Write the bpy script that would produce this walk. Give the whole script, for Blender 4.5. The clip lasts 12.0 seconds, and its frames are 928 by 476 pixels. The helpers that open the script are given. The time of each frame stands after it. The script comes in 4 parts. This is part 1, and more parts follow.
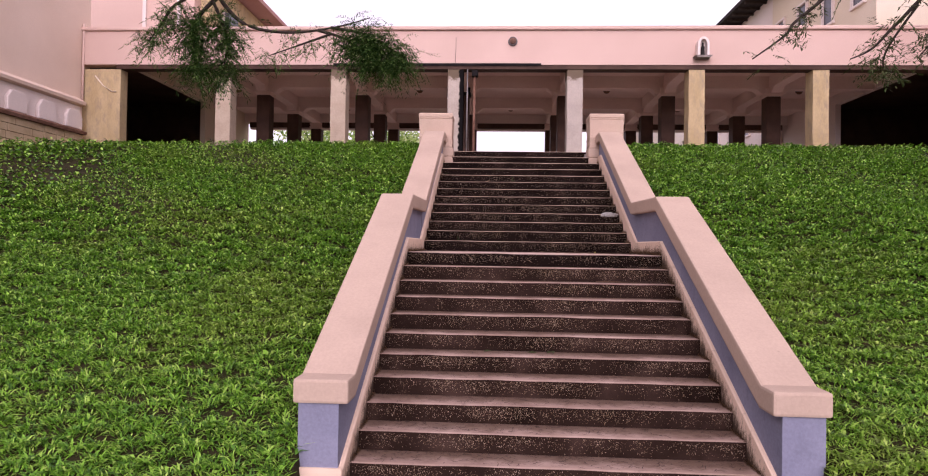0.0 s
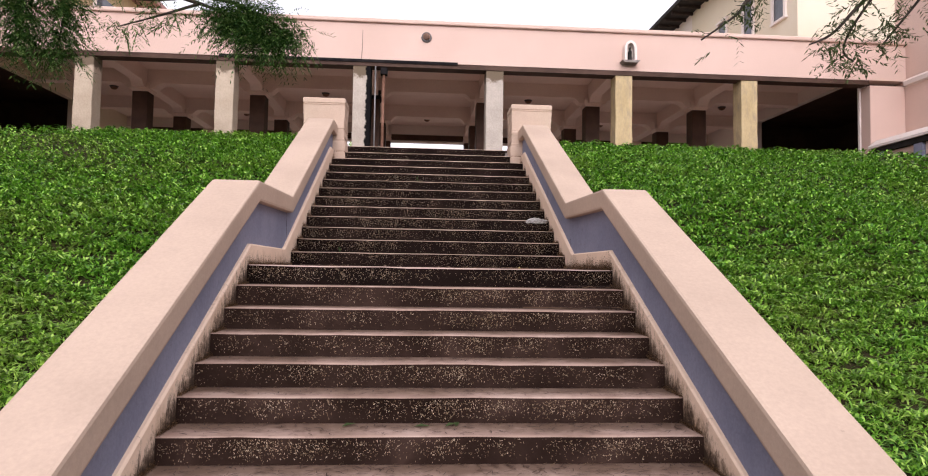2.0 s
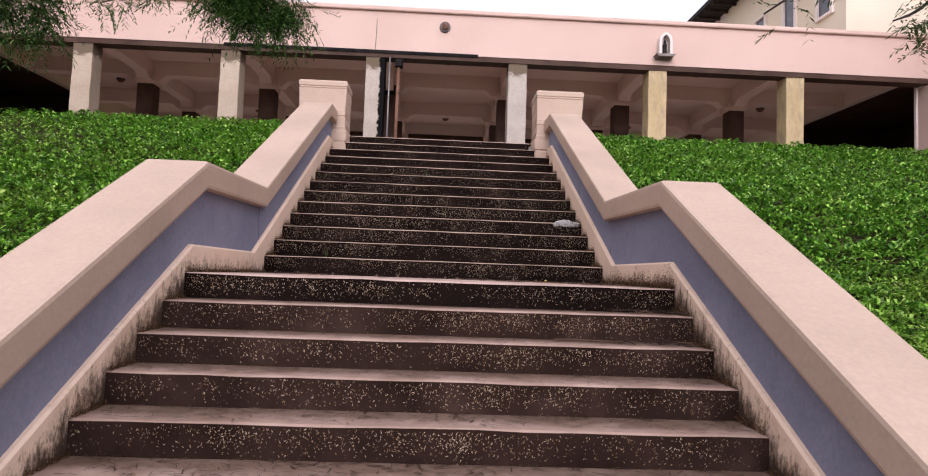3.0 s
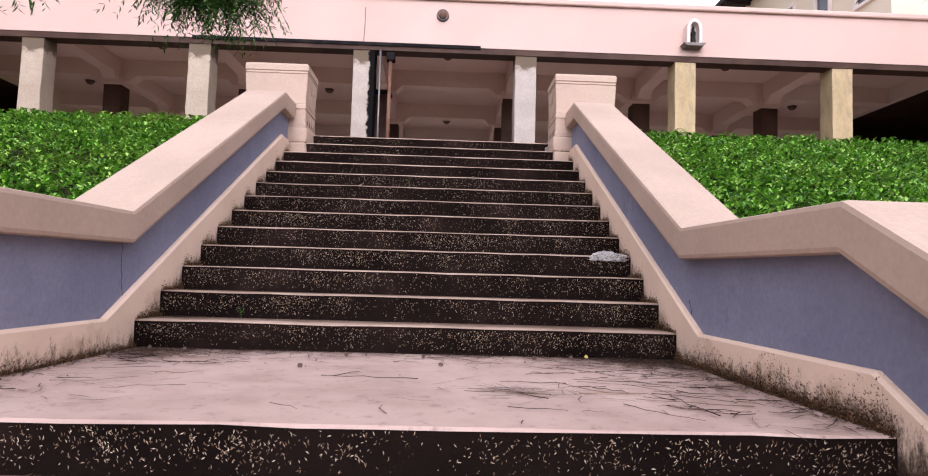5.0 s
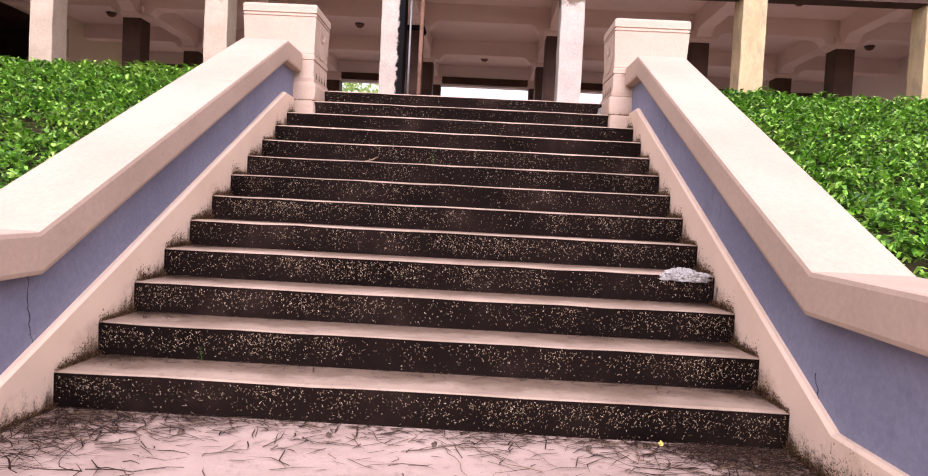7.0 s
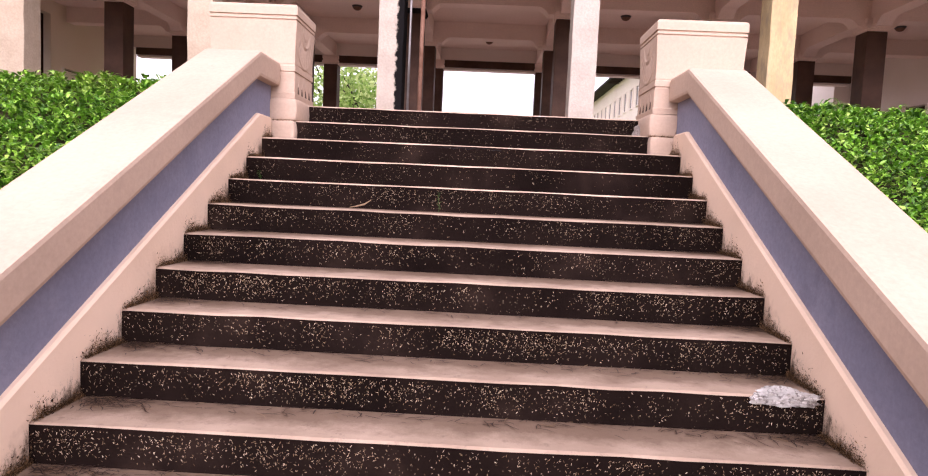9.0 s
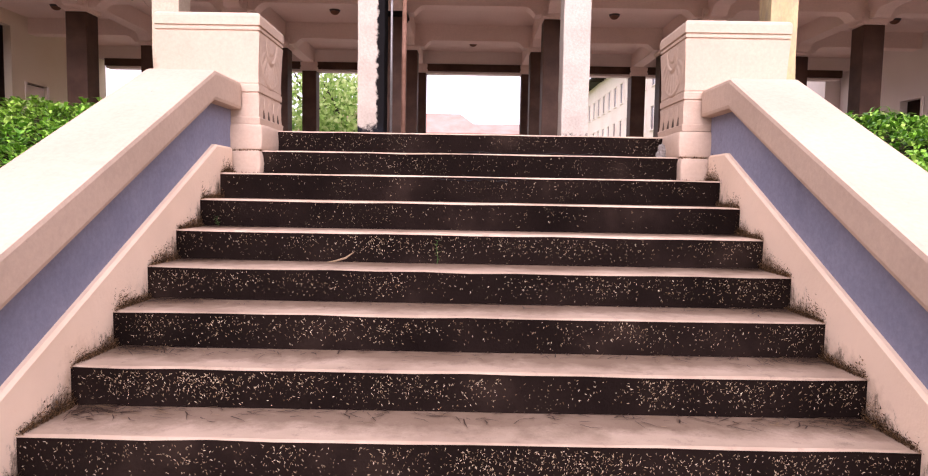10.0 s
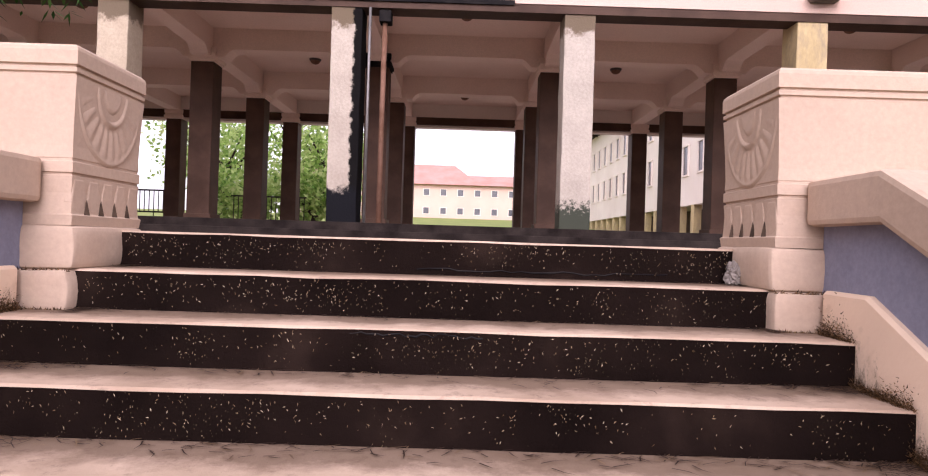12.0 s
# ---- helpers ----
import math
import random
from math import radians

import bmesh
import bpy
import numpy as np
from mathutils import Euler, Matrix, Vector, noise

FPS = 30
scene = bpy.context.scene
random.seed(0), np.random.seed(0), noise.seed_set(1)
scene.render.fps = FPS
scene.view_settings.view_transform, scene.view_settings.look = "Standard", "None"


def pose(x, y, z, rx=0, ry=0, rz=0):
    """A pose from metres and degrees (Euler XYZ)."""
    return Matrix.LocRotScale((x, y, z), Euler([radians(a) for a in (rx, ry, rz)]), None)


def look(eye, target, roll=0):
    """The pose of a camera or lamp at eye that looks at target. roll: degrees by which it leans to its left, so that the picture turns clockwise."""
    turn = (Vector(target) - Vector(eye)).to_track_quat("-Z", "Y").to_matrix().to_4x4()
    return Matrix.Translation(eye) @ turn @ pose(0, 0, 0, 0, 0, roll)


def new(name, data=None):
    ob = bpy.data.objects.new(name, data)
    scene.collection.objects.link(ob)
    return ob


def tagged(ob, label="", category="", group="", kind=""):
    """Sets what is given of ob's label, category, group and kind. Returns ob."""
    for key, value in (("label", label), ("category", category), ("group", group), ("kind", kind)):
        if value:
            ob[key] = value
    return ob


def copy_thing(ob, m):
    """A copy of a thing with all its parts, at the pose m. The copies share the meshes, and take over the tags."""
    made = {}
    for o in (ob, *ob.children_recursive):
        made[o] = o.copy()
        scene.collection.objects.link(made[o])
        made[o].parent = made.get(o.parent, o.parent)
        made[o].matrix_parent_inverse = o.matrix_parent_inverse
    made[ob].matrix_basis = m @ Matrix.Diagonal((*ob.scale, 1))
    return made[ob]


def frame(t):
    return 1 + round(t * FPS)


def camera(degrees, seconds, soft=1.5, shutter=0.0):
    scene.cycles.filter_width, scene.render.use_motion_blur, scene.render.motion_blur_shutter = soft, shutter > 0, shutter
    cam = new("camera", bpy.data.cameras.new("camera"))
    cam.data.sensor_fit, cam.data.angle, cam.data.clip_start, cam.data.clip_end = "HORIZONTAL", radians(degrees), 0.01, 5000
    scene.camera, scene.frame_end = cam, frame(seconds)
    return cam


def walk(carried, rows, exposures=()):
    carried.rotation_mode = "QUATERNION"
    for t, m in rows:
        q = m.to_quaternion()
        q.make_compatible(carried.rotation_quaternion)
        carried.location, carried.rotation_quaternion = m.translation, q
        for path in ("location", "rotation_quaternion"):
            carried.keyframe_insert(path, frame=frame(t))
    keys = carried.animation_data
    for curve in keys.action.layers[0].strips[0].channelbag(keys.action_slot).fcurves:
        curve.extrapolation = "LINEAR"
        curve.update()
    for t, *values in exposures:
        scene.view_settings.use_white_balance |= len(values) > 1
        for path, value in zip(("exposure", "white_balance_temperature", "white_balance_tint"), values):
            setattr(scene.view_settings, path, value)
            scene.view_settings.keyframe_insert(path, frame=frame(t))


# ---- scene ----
cam = camera(72.3, 12.0, soft=1.1)
EXPOSURES = [(0.0, 0.14, 6300, 41), (0.5, 0.22, 6200, 35), (1.0, 0.16, 6200, 29), (2.0, 0.38, 6150, 21), (2.5, 0.22, 6000, 23), (3.0, 0.28, 6000, 23), (5.0, 0.52, 5800, 23), (5.5, 0.38, 5800, 25), (6.5, 0.86, 5950, 27), (7.5, 1.0, 6150, 33), (9.5, 1.02, 6250, 33), (10.0, 1.08, 6250, 33), (10.5, 1.08, 6250, 33), (11.0, 0.8, 6200, 31), (12.0, 0.72, 6200, 30)]
PATH = [
    (0, (-0.476, -10.246, 2.126), (-0.58, -8.249, 2.151), 0.9),
    (0.5, (-0.431, -9.563, 2.045), (-0.368, -7.564, 2.099), 1.8),
    (1, (-0.256, -8.926, 2.041), (-0.148, -6.93, 2.107), 0.4),
    (1.5, (-0.235, -8.333, 1.997), (-0.083, -6.339, 2.049), 0.3),
    (2, (-0.136, -7.691, 2.023), (0.005, -5.699, 2.123), 0.9),
    (2.5, (-0.055, -6.988, 2.056), (0.029, -4.993, 2.172), 2.3),
    (4.5, (0.193, -4.274, 2.325), (0.271, -2.278, 2.442), 1.2),
    (5, (0.201, -3.925, 2.494), (0.262, -1.931, 2.629), 1.6),
    (5.5, (0.277, -3.592, 2.644), (0.321, -1.595, 2.735), 1.7),
    (6, (0.235, -3.369, 2.749), (0.23, -1.369, 2.745), 2.3),
    (6.5, (0.235, -3.084, 2.86), (0.205, -1.085, 2.811), 2.4),
    (7, (0.237, -2.818, 3.009), (0.193, -0.819, 2.936), 2.9),
    (7.5, (0.171, -2.552, 3.132), (0.138, -0.554, 3.055), 3.4),
    (9.5, (0.065, -1.418, 3.691), (0.017, 0.575, 3.534), 2.3),
    (10, (-0.022, -0.954, 3.802), (-0.027, 1.041, 3.66), 1.0),
    (10.5, (0.077, -0.423, 3.845), (0.069, 1.577, 3.811), 0.1),
    (11, (0.078, 0.133, 3.94), (0.054, 2.133, 3.974), 1.0),
    (11.5, (0.108, 0.552, 4.105), (0.137, 2.551, 4.156), 2.0),
    (12, (0.157, 0.88, 4.242), (0.166, 2.88, 4.256), 1.8),
]
walk(cam, [(t, look(eye, target, roll)) for t, eye, target, roll in PATH], EXPOSURES)

# ---- world, sun, exposure ----
world = bpy.data.worlds.new("overcast_sky")
scene.world = world
world.use_nodes = True
wn, wl = world.node_tree.nodes, world.node_tree.links
wn.clear()
sky = wn.new("ShaderNodeTexSky")
sky.sky_type, sky.sun_disc = "NISHITA", False
sky.sun_elevation, sky.sun_rotation = radians(28), radians(178)
sky.air_density, sky.dust_density = 1.0, 4.0
veil = wn.new("ShaderNodeHueSaturation")
veil.inputs["Saturation"].default_value, veil.inputs["Value"].default_value = 0.12, 1.5
bg = wn.new("ShaderNodeBackground")
bg.inputs["Strength"].default_value = 0.15
wout = wn.new("ShaderNodeOutputWorld")
wl.new(sky.outputs[0], veil.inputs["Color"])
cloud = wn.new("ShaderNodeMix")
cloud.data_type = "RGBA"
cloud.inputs[0].default_value, cloud.inputs[7].default_value = 0.5, (7.6, 7.5, 7.4, 1)
wl.new(veil.outputs[0], cloud.inputs[6])
wl.new(cloud.outputs[2], bg.inputs["Color"])
wl.new(bg.outputs[0], wout.inputs["Surface"])
sun = new("sun", bpy.data.lights.new("sun", "SUN"))
sun.data.energy, sun.data.angle, sun.data.color = 0.5, radians(40), (1.0, 0.95, 0.9)
sun.matrix_world = look((0.5, -15.8, 8.4), (0, 0, 0))


# ---- materials ----


def material(name, rough=0.85, metal=0.0):
    m = bpy.data.materials.new(name)
    m.use_nodes = True
    b = m.node_tree.nodes["Principled BSDF"]
    b.inputs["Roughness"].default_value, b.inputs["Metallic"].default_value = rough, metal
    b.inputs["Specular IOR Level"].default_value = 0.12 if rough > 0.55 else 0.4
    return m, m.node_tree.nodes, m.node_tree.links, b


def noise_node(n, l, coord, scale, detail=4.0, rough=0.55):
    t = n.new("ShaderNodeTexNoise")
    t.inputs["Scale"].default_value, t.inputs["Detail"].default_value, t.inputs["Roughness"].default_value = scale, detail, rough
    l.new(coord, t.inputs["Vector"])
    return t.outputs["Fac"]


def ramp_node(n, l, fac, stops):
    r = n.new("ShaderNodeValToRGB")
    els = r.color_ramp.elements
    while len(els) < len(stops):
        els.new(0.5)
    for e, (p, c) in zip(els, stops):
        e.position, e.color = p, (*c, 1) if len(c) == 3 else c
    l.new(fac, r.inputs["Fac"])
    return r.outputs["Color"]


def mix_node(n, l, fac, a, b, blend="MIX"):
    x = n.new("ShaderNodeMix")
    x.data_type, x.blend_type = "RGBA", blend
    for sock, v in ((x.inputs[0], fac), (x.inputs[6], a), (x.inputs[7], b)):
        if isinstance(v, (int, float)):
            sock.default_value = v
        elif isinstance(v, tuple):
            sock.default_value = (*v, 1)
        else:
            l.new(v, sock)
    return x.outputs[2]


def bump_node(n, l, b, height, strength, dist=0.01):
    k = n.new("ShaderNodeBump")
    k.inputs["Strength"].default_value, k.inputs["Distance"].default_value = strength, dist
    l.new(height, k.inputs["Height"])
    l.new(k.outputs["Normal"], b.inputs["Normal"])


def grey(v):
    return (v, v, v)


def surface(name, a, b_, stain=None, stain_at=(0.6, 0.75), scale=1.2, fine=40.0, rough=0.85, bump=0.25, metal=0.0, stretch=(1, 1, 1), contrast=0.82, specks=None):
    """Two-scale painted or bare surface: broad blotches from a to b_, fine grain, stains with their own outline."""
    m, n, l, b = material(name, rough, metal)
    co = n.new("ShaderNodeTexCoord")
    mp = n.new("ShaderNodeMapping")
    mp.inputs["Scale"].default_value = stretch
    l.new(co.outputs["Object"], mp.inputs["Vector"])
    v = mp.outputs["Vector"]
    broad = noise_node(n, l, v, scale, 5)
    grain = noise_node(n, l, v, fine, 6, 0.65)
    col = ramp_node(n, l, broad, [(0.35, a), (0.65, b_)])
    g = ramp_node(n, l, grain, [(0.3, grey(contrast)), (0.7, grey(1.0))])
    col = mix_node(n, l, 1.0, col, g, "MULTIPLY")
    if stain:
        s = noise_node(n, l, v, scale * 2.3, 8, 0.7)
        f = ramp_node(n, l, s, [(stain_at[0], grey(0)), (stain_at[1], grey(1))])
        col = mix_node(n, l, f, col, stain)
    if specks:
        f = ramp_node(n, l, noise_node(n, l, v, 8.0, 9, 0.78), [(0.66, grey(0)), (0.73, grey(0.7))])
        col = mix_node(n, l, f, col, specks)
    l.new(col, b.inputs["Base Color"])
    bump_node(n, l, b, grain, bump)
    return m


PINK = surface("pink_paint", (0.48, 0.358, 0.272), (0.545, 0.408, 0.312), (0.41, 0.31, 0.236), (0.6, 0.8), bump=0.12, contrast=0.88, specks=(0.24, 0.18, 0.145))
# Creamier wall pink, lightened: the west wing's light is put into the colour.
LIT_CREAM_PINK = surface("lit_cream_pink_wall_paint", (0.8, 0.62, 0.49), (0.86, 0.68, 0.55), (0.72, 0.54, 0.42), (0.6, 0.85), scale=0.4)
PINK_WALL = surface("pink_wall_paint", (0.66, 0.47, 0.385), (0.72, 0.52, 0.43), (0.58, 0.4, 0.31), (0.6, 0.85), scale=0.4)
BLUE = surface("grey_blue_paint", (0.215, 0.22, 0.295), (0.27, 0.275, 0.355), (0.155, 0.155, 0.205), (0.58, 0.8), scale=1.6)
YELLOW = surface("yellow_ochre_paint", (0.48, 0.365, 0.19), (0.6, 0.465, 0.26), (0.34, 0.27, 0.18), (0.5, 0.7), scale=2.2, fine=25, bump=0.5, stretch=(1, 1, 0.4))
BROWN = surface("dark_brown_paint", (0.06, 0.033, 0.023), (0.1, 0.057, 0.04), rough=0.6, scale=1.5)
WHITE = surface("aged_white_ceiling_paint", (0.82, 0.65, 0.56), (0.88, 0.72, 0.63), (0.68, 0.52, 0.44), (0.62, 0.9), scale=0.5)


def step_material(name, stops, riser_stops):
    """Bare cement treads, browner towards the back; risers near-black, flecked by pale lichen and straw."""
    m, n, l, b = material(name, 0.9)
    b.inputs["Specular IOR Level"].default_value = 0.02
    co = n.new("ShaderNodeTexCoord")
    info = n.new("ShaderNodeObjectInfo")
    off = n.new("ShaderNodeVectorMath")
    off.operation = "MULTIPLY_ADD"
    off.inputs[1].default_value = (1, 1, 1)
    cmb = n.new("ShaderNodeCombineXYZ")
    mul = n.new("ShaderNodeMath")
    mul.operation, mul.inputs[1].default_value = "MULTIPLY", 40.0
    l.new(info.outputs["Random"], mul.inputs[0])
    for k in range(3):
        l.new(mul.outputs[0], cmb.inputs[k])
    l.new(co.outputs["Object"], off.inputs[0])
    l.new(cmb.outputs[0], off.inputs[2])
    v = off.outputs[0]
    grain = noise_node(n, l, v, 60, 6, 0.7)
    broad = noise_node(n, l, v, 2.2, 5)
    tread = ramp_node(n, l, broad, stops)
    dirt = ramp_node(n, l, noise_node(n, l, v, 14, 8, 0.78), [(0.55, grey(0)), (0.74, grey(0.7))])
    tread = mix_node(n, l, dirt, tread, (0.12, 0.085, 0.07))
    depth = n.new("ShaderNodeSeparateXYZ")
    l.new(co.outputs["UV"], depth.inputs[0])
    # Treads turn browner from the lip towards the riser, broken by noise.
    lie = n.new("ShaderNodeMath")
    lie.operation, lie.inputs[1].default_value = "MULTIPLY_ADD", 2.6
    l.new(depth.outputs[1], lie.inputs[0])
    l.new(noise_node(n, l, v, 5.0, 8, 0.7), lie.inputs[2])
    back_tone = ramp_node(n, l, lie.outputs[0], [(0.66, grey(0)), (1.12, grey(0.72))])
    tread = mix_node(n, l, back_tone, tread, (0.12, 0.075, 0.05))
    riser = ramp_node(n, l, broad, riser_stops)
    vor = n.new("ShaderNodeTexVoronoi")
    mp = n.new("ShaderNodeMapping")
    mp.inputs["Scale"].default_value, mp.inputs["Rotation"].default_value = (2.3, 2.3, 0.9), (0, 0.25, 0)
    l.new(v, mp.inputs["Vector"])
    l.new(mp.outputs["Vector"], vor.inputs["Vector"])
    vor.inputs["Scale"].default_value = 52
    fleck = ramp_node(n, l, vor.outputs["Distance"], [(0.1, grey(1)), (0.18, grey(0))])
    where = ramp_node(n, l, noise_node(n, l, v, 5.0, 7, 0.8), [(0.52, grey(0)), (0.64, grey(1))])
    fl = mix_node(n, l, 1.0, fleck, where, "MULTIPLY")
    tone = ramp_node(n, l, vor.outputs["Color"], [(0.2, (0.2, 0.14, 0.08)), (0.7, (0.5, 0.39, 0.25))])
    riser = mix_node(n, l, fl, riser, tone)
    # Upward faces take the tread colour, all others the dark riser colour.
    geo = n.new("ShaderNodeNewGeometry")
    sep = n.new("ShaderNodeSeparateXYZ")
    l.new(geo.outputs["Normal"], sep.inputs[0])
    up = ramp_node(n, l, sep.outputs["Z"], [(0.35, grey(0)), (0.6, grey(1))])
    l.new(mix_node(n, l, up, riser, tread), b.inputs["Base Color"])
    bump_node(n, l, b, grain, 0.5)
    return m


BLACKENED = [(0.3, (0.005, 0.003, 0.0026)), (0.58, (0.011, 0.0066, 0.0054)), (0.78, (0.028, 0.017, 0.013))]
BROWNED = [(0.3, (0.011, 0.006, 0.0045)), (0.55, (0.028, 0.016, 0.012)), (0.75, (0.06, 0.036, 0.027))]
# Tread tones by place: palest on landing and top steps, browner lower flight.
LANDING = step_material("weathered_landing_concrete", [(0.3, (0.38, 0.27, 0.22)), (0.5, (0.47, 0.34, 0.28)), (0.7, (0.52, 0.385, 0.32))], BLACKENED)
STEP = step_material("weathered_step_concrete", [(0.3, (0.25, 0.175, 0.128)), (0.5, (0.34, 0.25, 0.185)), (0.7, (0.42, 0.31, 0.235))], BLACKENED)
STEP_PALE = step_material("paler_step_concrete", [(0.3, (0.36, 0.255, 0.185)), (0.5, (0.46, 0.335, 0.25)), (0.7, (0.54, 0.4, 0.305))], BLACKENED)
STEP_BROWN = step_material("browner_step_concrete", [(0.3, (0.24, 0.16, 0.12)), (0.5, (0.34, 0.235, 0.185)), (0.7, (0.43, 0.31, 0.25))], BROWNED)


def skirt_material():
    """Pink paint with ragged black moss and grime that has crept up from the treads."""
    m, n, l, b = material("mossy_pink_skirting", 0.9)
    co = n.new("ShaderNodeTexCoord")
    v = co.outputs["Object"]
    broad = noise_node(n, l, v, 1.5, 5)
    col = ramp_node(n, l, broad, [(0.35, (0.72, 0.54, 0.4)), (0.65, (0.8, 0.61, 0.46))])
    sep = n.new("ShaderNodeSeparateXYZ")
    l.new(co.outputs["UV"], sep.inputs[0])
    mp = n.new("ShaderNodeMapping")
    mp.inputs["Scale"].default_value = (1, 1.6, 0.7)
    l.new(v, mp.inputs["Vector"])
    k = n.new("ShaderNodeMath")
    k.operation, k.inputs[1].default_value = "MULTIPLY_ADD", -1.15
    l.new(sep.outputs[1], k.inputs[0])
    l.new(noise_node(n, l, mp.outputs[0], 11, 9, 0.85), k.inputs[2])
    f = ramp_node(n, l, k.outputs[0], [(0.42, grey(0)), (0.5, grey(0.6)), (0.59, grey(0.95))])
    low = n.new("ShaderNodeMath")
    low.operation, low.inputs[1].default_value = "MULTIPLY_ADD", -1.1
    l.new(sep.outputs[1], low.inputs[0])
    l.new(noise_node(n, l, v, 3.2, 6, 0.7), low.inputs[2])
    g = ramp_node(n, l, low.outputs[0], [(0.4, grey(0)), (0.66, grey(0.7))])
    col = mix_node(n, l, g, col, (0.36, 0.22, 0.13))
    l.new(mix_node(n, l, f, col, (0.04, 0.023, 0.014)), b.inputs["Base Color"])
    bump_node(n, l, b, noise_node(n, l, v, 45, 5), 0.25)
    return m


SKIRT = skirt_material()


def column_material(name, a, b_, side_stain, foot_stain):
    """Rough limewash, with a run of black soot down one arris or a mossy foot."""
    m, n, l, b = material(name, 0.92)
    co = n.new("ShaderNodeTexCoord")
    v = co.outputs["Object"]
    sep = n.new("ShaderNodeSeparateXYZ")
    l.new(v, sep.inputs[0])
    broad = noise_node(n, l, v, 1.6, 6, 0.6)
    grain = noise_node(n, l, v, 22, 5, 0.6)
    col = ramp_node(n, l, broad, [(0.3, a), (0.7, b_)])
    g = ramp_node(n, l, grain, [(0.3, grey(0.84)), (0.65, grey(1.0))])
    col = mix_node(n, l, 1.0, col, g, "MULTIPLY")

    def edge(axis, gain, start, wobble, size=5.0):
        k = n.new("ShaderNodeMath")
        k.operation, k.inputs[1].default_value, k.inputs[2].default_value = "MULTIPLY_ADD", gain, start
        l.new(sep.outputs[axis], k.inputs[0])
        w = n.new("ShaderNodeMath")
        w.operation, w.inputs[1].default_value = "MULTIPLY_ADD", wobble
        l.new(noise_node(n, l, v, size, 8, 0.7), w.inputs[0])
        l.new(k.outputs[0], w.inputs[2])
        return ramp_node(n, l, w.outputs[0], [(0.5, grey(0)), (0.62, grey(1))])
    # Every shaft gets browner and darker near its top, with a ragged edge.
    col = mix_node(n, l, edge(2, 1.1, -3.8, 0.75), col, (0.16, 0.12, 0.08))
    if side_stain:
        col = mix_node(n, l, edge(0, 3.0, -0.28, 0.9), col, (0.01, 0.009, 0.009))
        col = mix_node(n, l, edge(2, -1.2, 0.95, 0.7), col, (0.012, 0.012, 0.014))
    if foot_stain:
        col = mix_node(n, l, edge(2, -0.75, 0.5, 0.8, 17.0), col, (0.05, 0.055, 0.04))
    l.new(col, b.inputs["Base Color"])
    bump_node(n, l, b, grain, 0.6, 0.012)
    return m


COLUMN_PLAIN = column_material("limewashed_column", (0.42, 0.33, 0.235), (0.55, 0.45, 0.335), False, False)
COLUMN_SOOT = column_material("soot_stained_column", (0.4, 0.335, 0.27), (0.53, 0.455, 0.375), True, False)
COLUMN_MOSS = column_material("mossy_footed_column", (0.4, 0.345, 0.285), (0.53, 0.46, 0.385), False, True)


def leaf_material(name, stops, patch, rough=0.6, through_light=0.25):
    """Leaves that differ one from the next, with broad yellower patches."""
    m, n, l, b = material(name, rough)
    geo = n.new("ShaderNodeNewGeometry")
    col = ramp_node(n, l, geo.outputs["Random Per Island"], stops)
    co = n.new("ShaderNodeTexCoord")
    f = ramp_node(n, l, noise_node(n, l, co.outputs["Object"], 0.45, 6, 0.65), [(0.48, grey(0)), (0.75, grey(0.55))])
    l.new(mix_node(n, l, f, col, patch), b.inputs["Base Color"])
    out = n["Material Output"]
    tr = n.new("ShaderNodeBsdfTranslucent")
    l.new(col, tr.inputs["Color"])
    mx = n.new("ShaderNodeMixShader")
    mx.inputs[0].default_value = through_light
    l.new(b.outputs[0], mx.inputs[1])
    l.new(tr.outputs[0], mx.inputs[2])
    l.new(mx.outputs[0], out.inputs["Surface"])
    return m


GRASS = leaf_material("lawn_grass", [(0.0, (0.025, 0.075, 0.01)), (0.35, (0.1, 0.28, 0.02)), (0.7, (0.25, 0.53, 0.04)), (1.0, (0.43, 0.62, 0.12))], (0.32, 0.31, 0.06), rough=0.45, through_light=0.15)
LEAF = leaf_material("feathery_leaf", [(0.0, (0.014, 0.04, 0.009)), (0.5, (0.045, 0.115, 0.024)), (1.0, (0.15, 0.24, 0.06))], (0.08, 0.14, 0.035))
LEAF_DRY = leaf_material("sparse_narrow_leaf", [(0.0, (0.03, 0.05, 0.015)), (0.6, (0.08, 0.11, 0.04)), (1.0, (0.16, 0.17, 0.08))], (0.1, 0.1, 0.04))
LEAF_FAR = leaf_material("sunlit_leaf", [(0.0, (0.12, 0.25, 0.05)), (0.5, (0.36, 0.52, 0.14)), (1.0, (0.58, 0.66, 0.3))], (0.5, 0.55, 0.2), through_light=0.5)
DEBRIS = leaf_material("dry_needles", [(0.0, (0.02, 0.012, 0.01)), (0.75, (0.055, 0.03, 0.022)), (1.0, (0.25, 0.16, 0.09))], (0.05, 0.027, 0.018))
MOSS = leaf_material("dry_moss", [(0.0, (0.02, 0.012, 0.008)), (0.6, (0.11, 0.06, 0.03)), (1.0, (0.36, 0.21, 0.1))], (0.13, 0.07, 0.03))
BARK = surface("dark_bark", (0.03, 0.022, 0.018), (0.06, 0.045, 0.036), scale=5, fine=30, bump=0.8)
METAL = surface("dull_grey_metal", (0.2, 0.19, 0.18), (0.3, 0.28, 0.27), rough=0.5, metal=0.6, scale=3)
RUST = surface("rusty_pipe", (0.16, 0.08, 0.05), (0.24, 0.13, 0.09), rough=0.8, scale=4)
LAMP_DARK = surface("dark_lamp_glass", (0.04, 0.03, 0.028), (0.06, 0.045, 0.04), rough=0.35, scale=4)
